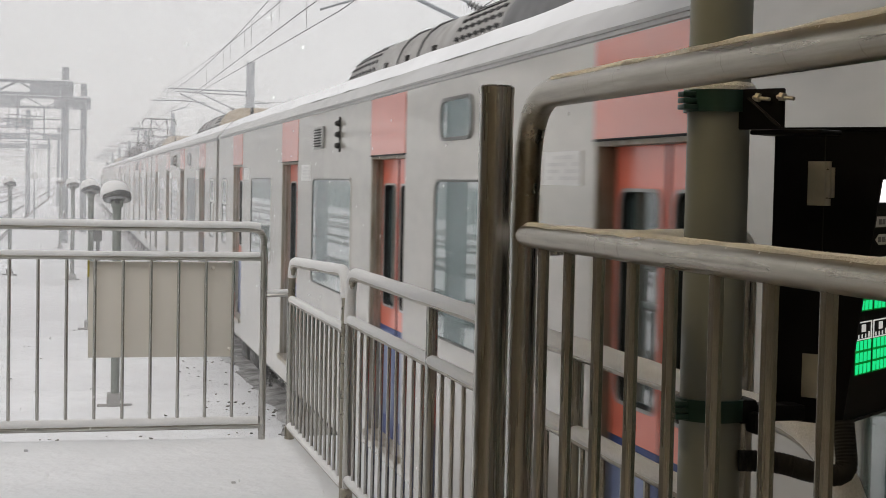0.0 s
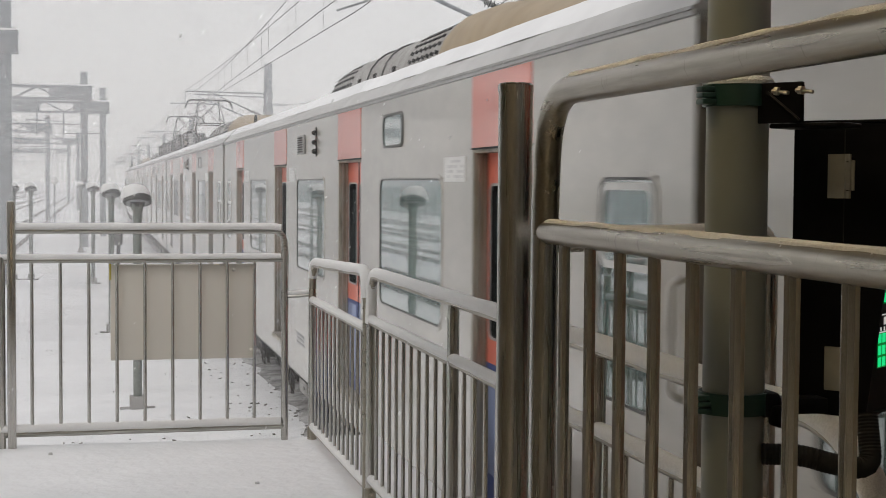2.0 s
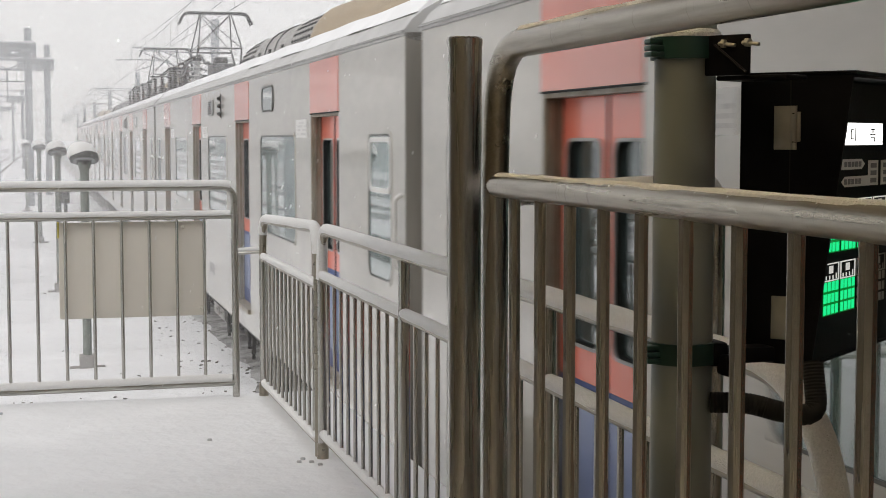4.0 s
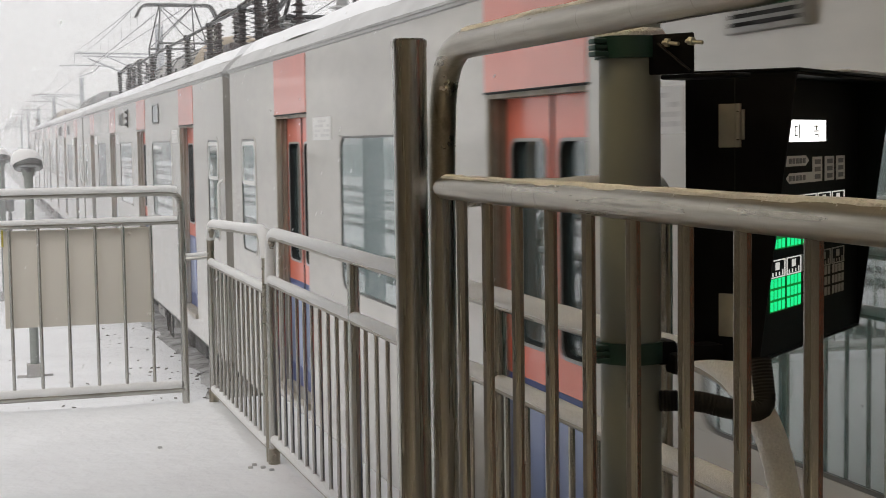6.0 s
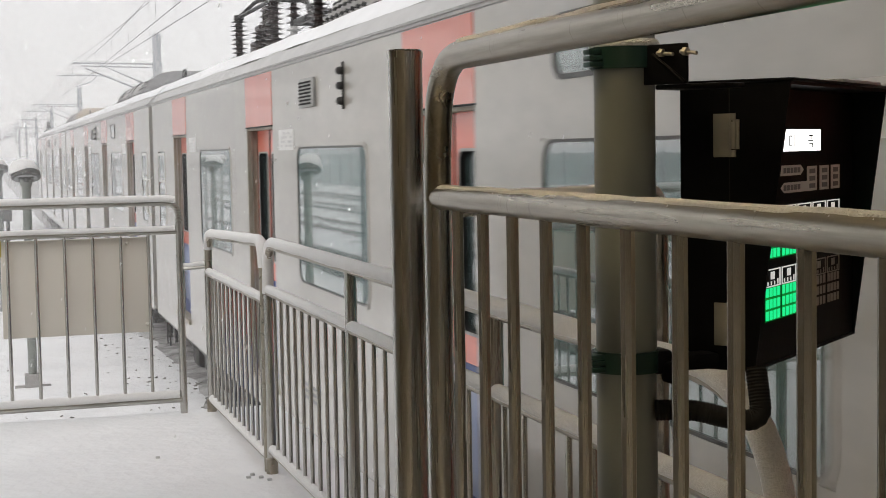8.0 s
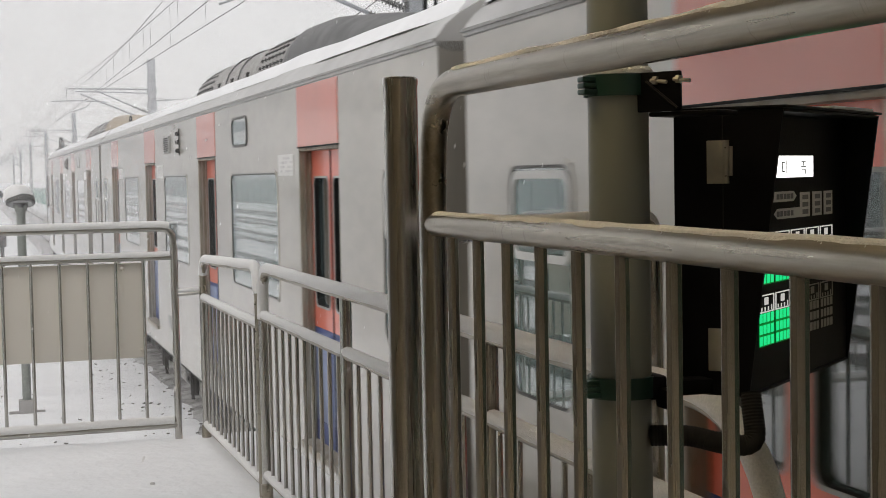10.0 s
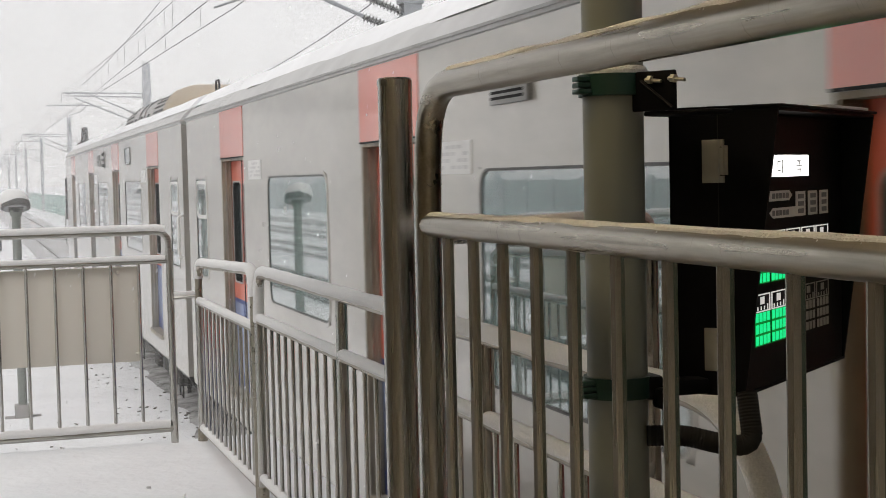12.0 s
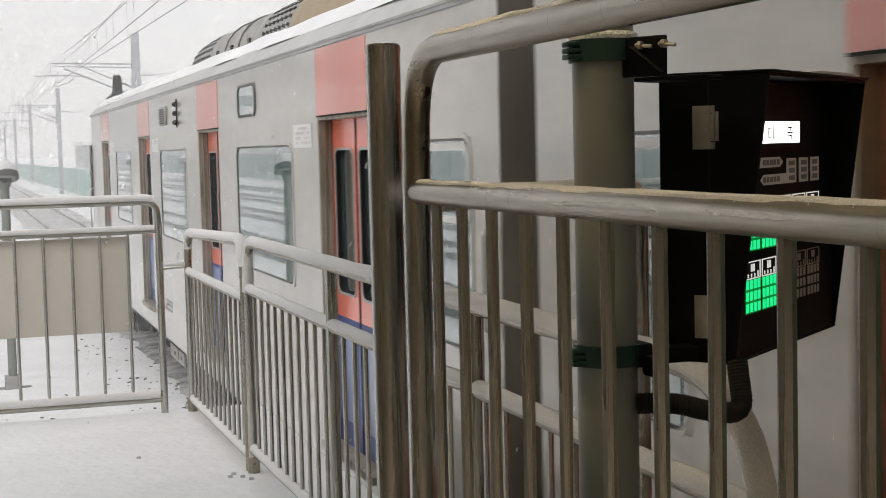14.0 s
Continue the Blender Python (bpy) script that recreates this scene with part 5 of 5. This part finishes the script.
def mast(x, y, top, reach):
    m = thing("catenary_mast", TRACK_TURN @ pose(x, y, GROUND_Z - 0.05), "galvanised steel catenary mast with snow-lined bracket arms", "mast", "catenary masts")
    b = GROUND_Z - 0.05
    bm = bmesh.new()
    for s in (-0.16, 0.13):
        box(bm, -0.16, s, 0, 0.16, s + 0.03, top - b)
    box(bm, -0.015, -0.13, 0, 0.015, 0.13, top - b)
    part("column", bm, MAST, m, flat=True)
    bm = bmesh.new()
    tube(bm, [(-0.1, 0, 5.46 - b), (-reach, 0, 5.50 - b)], 0.035, 8)
    tube(bm, [(-0.1, 0, 5.30 - b), (-reach + 0.3, 0, 5.38 - b)], 0.028, 8)
    part("tie_tube", bm, MAST, m)
    bm = bmesh.new()
    tube(bm, [(-0.1, 0, 4.08 - b), (-reach + 0.5, 0, 5.28 - b)], 0.035, 8)
    tube(bm, [(-0.1, 0, 4.42 - b), (-reach + 1.1, 0, 5.44 - b)], 0.028, 8)
    part("bracket_arm", bm, MAST, m)
    for z0, z1, far in ((4.08, 5.28, 0.5), (4.42, 5.44, 1.1)):
        run = reach - far
        bm = bmesh.new()
        ribbed(bm, (-0.18, 0, z0 + (z1 - z0) * 0.05 - b), (-0.85, 0, z0 + (z1 - z0) * 0.75 / run - b), 0.085, 11)
        part("insulator", bm, LAMP_IRON, m, "dark ribbed rod insulator")
    bm = bmesh.new()
    tube(bm, fillet([(-reach + 1.6, 0, 4.92 - b), (-reach + 0.6, 0, 4.99 - b), (-reach - 0.7, 0, 4.97 - b)], 0.2), 0.026, 8)
    tube(bm, fillet([(-reach + 0.95, 0.0, 4.94 - b), (-reach + 0.75, 0.0, 4.72 - b), (-reach + 0.10, 0.0, 4.50 - b)], 0.1), 0.022, 6)
    tube(bm, [(-reach - 0.05, 0.0, 5.5 - b), (-reach - 0.05, 0.0, 4.97 - b)], 0.016, 6)
    part("steady_arm", bm, MAST, m)
    for z in (5.38, 4.25, 4.75):
        bm = bmesh.new()
        soft_box(bm, -0.20, -0.19, z - b - 0.15, 0.20, 0.19, z - b + 0.15, 0.02)
        part("clamp", bm, MAST, m)
    bm = bmesh.new()
    soft_box(bm, 0.0, -0.05, 4.95 - b, 0.85, 0.05, 5.0 - b, 0.01)
    part("side_bracket", bm, MAST, m)


MASTS = [(7.35, 24.6), (7.35, 64.5), (7.35, 116.8), (7.4, 165.0), (7.4, 212.0), (7.4, 260.0), (7.4, 308.0)]
for x, y in MASTS:
    mast(x, y, 6.75, 3.5)
mast(-2.1, 26.0, 6.75, 1.9)    # for the neighbouring track
SPANS = [-16.0] + [y for _, y in MASTS]


def overhead_line(stagger, high, sag):
    t = thing("overhead_line", TRACK_TURN.copy(), "contact wire hung from a messenger wire by droppers", "wire", "overhead lines of the track")
    at = [3.85 + stagger * (1 if i % 2 else -0.25) for i in range(len(SPANS))]
    messenger, contact, droppers = bmesh.new(), bmesh.new(), bmesh.new()
    for (a, xa), (b, xb) in zip(zip(SPANS, at), zip(SPANS[1:], at[1:])):
        tube(contact, [(xa, a, 4.49), (xb, b, 4.49)], 0.009, 6)
        tube(messenger, [(xa + (xb - xa) * i / 12, a + (b - a) * i / 12, high - sag * (1 - (2 * i / 12 - 1) ** 2)) for i in range(13)], 0.009, 6)
        for i in range(1, 9):
            q = (i - 0.3) / 8.4
            tube(droppers, [(xa + (xb - xa) * q, a + (b - a) * q, 4.49), (xa + (xb - xa) * q, a + (b - a) * q, high - sag * (1 - (2 * q - 1) ** 2))], 0.005, 5)
    part("messenger_wire", messenger, WIRE, t)
    part("contact_wire", contact, WIRE, t)
    part("dropper", droppers, WIRE, t)


overhead_line(-0.16, 5.34, 0.29)
overhead_line(0.42, 5.50, 0.15)


def feeder(x, z0, sag):
    t = thing("feeder_wire", TRACK_TURN @ pose(x, 0, 0), "bare overhead feeder wire", "wire", "feeder wires")
    bm = bmesh.new()
    for a, b in zip(SPANS, SPANS[1:]):
        tube(bm, [(0, a + (b - a) * i / 12, z0 - sag * (1 - (2 * i / 12 - 1) ** 2)) for i in range(13)], 0.012, 6)
    part("wire", bm, WIRE, t)


feeder(7.35, 5.10, 0.78)


def gantry(y, x1, x0, top, beam):
    """A portal over the neighbouring tracks, with its right leg at x1."""
    b = GROUND_Z - 0.05
    g = thing("track_gantry", pose(x1, y, b), "grey steel portal gantry over the tracks, blurred by snowfall", "gantry", "track gantries")
    for x in (0, x0 - x1):
        bm = bmesh.new()
        soft_box(bm, x - 0.16, -0.16, 0, x + 0.16, 0.16, top - b, 0.02)
        part("leg", bm, MAST, g)
    bm = bmesh.new()
    w = x0 - x1
    for dz in (0.0, 0.52):
        for dy in (-0.25, 0.25):
            box(bm, w, dy - 0.05, beam - b + dz - 0.05, 0.35, dy + 0.05, beam - b + dz + 0.05)
    n = int(-w / 1.0)
    for i in range(n):
        xa, xb = w + i * 1.0, w + i * 1.0 + 1.0
        for dy in (-0.25, 0.25):
            tube(bm, [(xa, dy, beam - b + (0.52 if i % 2 else 0)), (xb, dy, beam - b + (0 if i % 2 else 0.52))], 0.035, 6)
    box(bm, -1.5, -0.26, beam - b - 0.02, 0.34, 0.26, beam - b + 0.5)
    box(bm, w, -0.255, beam - b + 0.05, -3.2, 0.255, beam - b + 0.47)
    part("beam", bm, MAST, g, flat=True)
    bm = bmesh.new()
    box(bm, w, -0.3, beam - b + 0.575, 0.3, 0.3, beam - b + 0.63)
    part("beam_snow", bm, RIME, g)
    for x in (w * 0.33, w * 0.66, -2.0):
        bm = bmesh.new()
        tube(bm, [(x, 0, beam - b), (x, 0, beam - b - 1.6)], 0.05, 6)
        tube(bm, [(x, 0, beam - b - 0.5), (x - 1.9, 0, beam - b - 0.4)], 0.03, 6)
        tube(bm, [(x, 0, beam - b - 1.5), (x - 1.9, 0, beam - b - 0.45)], 0.03, 6)
        part("drop_arm", bm, MAST, g)
    bm = bmesh.new()
    tube(bm, [(w, 0, beam - b - 1.1), (0, 0, beam - b - 1.1)], 0.02, 5)
    part("span_wire", bm, WIRE, g)


for y, x1, top in ((43.0, -2.12, 6.6), (67.0, 0.0, 6.4), (80.0, 0.95, 6.5), (112.0, -2.6, 6.4), (150.0, -0.6, 6.4), (200.0, -2.0, 6.4)):
    gantry(y, x1, -19.0, top, 5.2)
for i, x in enumerate((-4.0, -8.2, -12.4)):
    t = thing("overhead_line", pose(x, 0, 0), "contact wire over a neighbouring track", "wire")
    bm = bmesh.new()
    tube(bm, [(0, -40, 4.05), (0, 300, 4.05)], 0.014, 5)
    part("contact_wire", bm, WIRE, t)
    bm = bmesh.new()
    for a, b in ((-40, 43), (43, 80), (80, 112), (112, 150), (150, 200)):
        tube(bm, [(0, a + (b - a) * k / 10, 5.0 - 0.6 * (1 - (2 * k / 10 - 1) ** 2)) for k in range(11)], 0.014, 5)
    part("messenger_wire", bm, WIRE, t)


# ---- distance ----
def far_fence():
    t = thing("green_fence", pose(9.2, 80, GROUND_Z), "pale green mesh fence along the line", "fence")
    bm = bmesh.new()
    box(bm, -0.02, 0, 0, 0.02, 260, 1.9)
    part("mesh_panel", bm, FAR_GREEN, t, flat=True)
    bm = bmesh.new()
    for i in range(66):
        box(bm, -0.05, i * 4.0, 0, 0.05, i * 4.0 + 0.08, 2.0)
    part("posts", bm, MAST, t, flat=True)
    bm = bmesh.new()
    box(bm, -0.05, 0, 1.9, 0.05, 260, 1.96)
    part("snow_cap", bm, RIME, t, flat=True)


far_fence()


def far_building(x, y, w, d, h):
    t = thing("far_building", pose(x, y, GROUND_Z), "low grey shed beyond the line, faint in the snow", "building", "far sheds")
    bm = bmesh.new()
    box(bm, 0, 0, 0, w, d, h)
    part("wall", bm, FAR_WALL, t, flat=True)
    bm = bmesh.new()
    box(bm, -0.4, -0.4, h, w + 0.4, d + 0.4, h + 0.35)
    part("roof", bm, SNOW, t, flat=True)
    for i in range(int(w / 6)):
        bm = bmesh.new()
        box(bm, 2 + i * 6, -0.06, h * 0.45, 4.6 + i * 6, -0.005, h * 0.75)
        part("window", bm, GASKET, t, flat=True)


far_building(13, 150, 30, 14, 3.9)
far_building(-60, 260, 40, 20, 9)


def track_board(x, y):
    t = thing("stop_board", pose(x, y, GROUND_Z), "small pale round board on a grey post", "sign")
    bm = bmesh.new()
    tube(bm, [(0, 0, 0), (0, 0, 2.9)], 0.05, 8)
    part("post", bm, MAST, t)
    bm = bmesh.new()
    lathe(bm, [(0.24, -0.02), (0.24, 0.02)], 18, m=Matrix.Translation((0, -0.07, 2.92)) @ Matrix.Rotation(radians(90), 4, "X"))
    part("disc", bm, PLATE, t)


track_board(-1.80, 95.0)

# Slush bed whose dark tone also stands in for the train's shade.
def track_bed():
    bm = bmesh.new()
    rows = []
    for j in range(121):
        y = 9.6 + j * 0.6 if j < 120 else 420
        row = []
        for x, z in ((2.35, -0.05), (2.62, 0.0), (3.0, 0.03), (3.9, 0.03), (4.8, 0.03), (5.3, 0.0), (5.6, -0.04)):
            row.append(bm.verts.new((x, y, GROUND_Z + 0.035 + z + 0.03 * noise.noise(Vector((x * 2.1, y * 1.3, 8))))))
        rows.append(row)
    for a, b in zip(rows, rows[1:]):
        for k in range(6):
            bm.faces.new((a[k], a[k + 1], b[k + 1], b[k]))
    tagged(part("track_bed", bm, SLUSH_BED), "grey slush and ballast along the track, toned darker for the train's shade", "track bed", kind="structure").matrix_basis = TRACK_TURN


track_bed()


# Guessed dark bed, added so that snow doesn't brighten the gap beside the platform.
def gap_ballast():
    bm = bmesh.new()
    rows = []
    for j in range(60):
        y = -60 + 69.6 * j / 59
        rows.append([bm.verts.new((x, y, GROUND_Z + 0.03 + 0.02 * noise.noise(Vector((x * 2.3, y * 1.9, 4))))) for x in (1.6, 2.4, 3.1, 3.9, 4.7, 5.4, 6.0)])
    for a, b in zip(rows, rows[1:]):
        for k in range(6):
            bm.faces.new((a[k], a[k + 1], b[k + 1], b[k]))
    tagged(part("ballast_bed", bm, BALLAST), "dark ballast guessed beside the platform, keeping the gap dark", "track bed", kind="structure")


gap_ballast()

# scattered stones showing through the snow beyond the platform
rng = random.Random(4)
bm = bmesh.new()
for i in range(430):
    if i < 120:
        x, y = rng.uniform(-3.0, 2.6), rng.uniform(10.2, 30)
    elif i < 300:
        x, y = rng.uniform(-1.4, 1.3), rng.uniform(10.2, 17)
    else:
        x, y = 2.75 - abs(rng.gauss(0, 0.75)), rng.uniform(10.4, 24)
    s = rng.uniform(0.006, 0.014)
    z = GROUND_Z + 0.05 * noise.noise(Vector((x * 0.6, y * 0.4, 0))) + 0.03 * noise.noise(Vector((x * 1.9, y * 1.7, 3)))
    v = box(bm, -s, -s * 1.7, -s * 0.5, s, s * 1.7, s * 0.55)
    bmesh.ops.transform(bm, matrix=pose(x, y, z + 0.004, rng.uniform(-25, 25), rng.uniform(-25, 25), rng.uniform(0, 180)), verts=v)
tagged(part("ballast_stones", bm, STONE), "dark ballast stones poking through the snow", "stones", kind="stuff")
bm = bmesh.new()
for x, y in ((1.33, 7.22), (1.30, 7.30), (1.36, 7.15), (1.27, 7.24), (0.9, 7.9), (-0.2, 9.0)):
    soft_box(bm, x - 0.012, y - 0.010, -0.004, x + 0.012, y + 0.010, 0.012, 0.005)
tagged(part("slush_crumbs", bm, SLUSH), "grey crumbs of slush by the fence foot", "slush", kind="stuff")


# ---- unseen canopy and plain walls, sized to keep sky light off the near things ----
bm = bmesh.new()
box(bm, -6.2, -40, 3.3, 2.65, 5.4, 3.5)
tagged(part("ceiling", bm, CEILING), "unseen canopy added to shade the near platform and train", "ceiling", kind="structure")
bm = bmesh.new()
box(bm, -2.33, -13.9, -0.05, -2.15, 4.65, 3.3)
tagged(part("wall_west", bm, CEILING), "unseen plain wall added to cut sky light from the left", "wall", kind="structure")
bm = bmesh.new()
box(bm, -2.33, -14.2, -0.05, 1.8, -13.9, 3.3)
tagged(part("wall_south", bm, CEILING), "unseen plain wall added to keep the space behind dark", "wall", kind="structure")
# Unseen strips inferred from the warm tint, placed to light near steel and train.
for x, y in ((0.1, 2.1), (-0.75, -1.3), (-0.75, -4.9)):
    fix = thing("canopy_light", pose(x, y, 3.3), "unseen warm white strip light under the canopy", "light", "canopy lights")
    bm = bmesh.new()
    soft_box(bm, -0.10, -0.6, -0.06, 0.10, 0.6, -0.002, 0.01)
    part("housing", bm, GALV, fix)
    bm = bmesh.new()
    soft_box(bm, -0.07, -0.57, -0.075, 0.07, 0.57, -0.061, 0.005)
    part("diffuser", bm, WARM_TUBE, fix)


# ---- unseen barrier guessed across the tracks, to tint the window reflections ----
def noise_barrier():
    t = thing("noise_barrier", pose(-24, -60, GROUND_Z), "unseen long grey-green barrier guessed for the window reflections", "barrier")
    bm = bmesh.new()
    box(bm, -0.15, 0, 0, 0, 460, 2.6)
    part("panel", bm, BARRIER, t, flat=True)
    bm = bmesh.new()
    for i in range(115):
        box(bm, 0.0, i * 4.0, 0, 0.16, i * 4.0 + 0.2, 2.75)
    part("posts", bm, MAST, t, flat=True)


noise_barrier()


# ---- haze down the line, built as translucent sheets ----
def haze_sheets():
    """Flat translucent white sheets that stand in for haze in the distance."""
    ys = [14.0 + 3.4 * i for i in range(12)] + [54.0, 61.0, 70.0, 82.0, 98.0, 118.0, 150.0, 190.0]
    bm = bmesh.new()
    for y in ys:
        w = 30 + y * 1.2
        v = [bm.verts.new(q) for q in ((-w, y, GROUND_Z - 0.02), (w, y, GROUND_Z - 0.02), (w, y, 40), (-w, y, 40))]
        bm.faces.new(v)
    tagged(part("distance_haze", bm, VEIL, flat=True), "translucent white sheets standing in for haze down the line", "snow", kind="stuff")


haze_sheets()


# ---- falling snow ----
def flakes(n, lo, hi, seed):
    rnd = random.Random(seed)
    verts, faces = [], []
    for i in range(n):
        c = Vector([rnd.uniform(a, b) for a, b in zip(lo, hi)])
        s = rnd.uniform(0.0022, 0.0075)
        q = Euler((rnd.uniform(0, 6), rnd.uniform(0, 6), rnd.uniform(0, 6))).to_matrix()
        k = len(verts)
        for p in ((1, 0, 0), (-0.5, 0.87, 0), (-0.5, -0.87, 0), (0, 0, 0.8), (0, 0, -0.8)):
            verts.append(c + q @ (Vector(p) * s))
        faces += [(k, k + 1, k + 3), (k + 1, k + 2, k + 3), (k + 2, k, k + 3), (k + 1, k, k + 4), (k + 2, k + 1, k + 4), (k, k + 2, k + 4)]
    me = bpy.data.meshes.new("falling_snow")
    me.from_pydata(verts, [], faces)
    me.materials.append(FLAKE)
    return tagged(new("falling_snow", me), "snowflakes drifting down on the wind", "snow", kind="stuff")


SNOWFALL = flakes(40000, (-6, 5.6, -1.2), (9, 40, 24), 7)


# ---- motion ----
def motions():
    way = [(0, 113.98), (0.5, 109.04), (1, 103.93), (1.5, 99.00), (2, 94.36), (2.5, 89.59), (3, 85.02), (3.5, 80.53), (4, 76.12), (4.5, 71.79), (5, 67.57), (5.5, 63.43), (6, 59.33), (6.5, 55.30), (7, 51.45), (7.5, 47.57), (8, 43.76), (8.5, 40.12), (9, 36.58), (9.5, 33.09), (10, 29.58), (10.5, 26.12), (11, 23.15), (11.5, 20.03), (12, 17.03), (12.5, 14.20), (13, 11.47), (13.5, 8.82), (14, 6.24)]
    for k, car in enumerate(CARS):
        walk(car, [(t, TRACK_TURN @ pose(SIDE, y - CAR_PITCH * k, RAIL_TOP)) for t, y in way])
    walk(SNOWFALL, [(0.0, pose(0, 0, 0)), (14.0, pose(-5.6, -2.8, -17.0))])


motions()
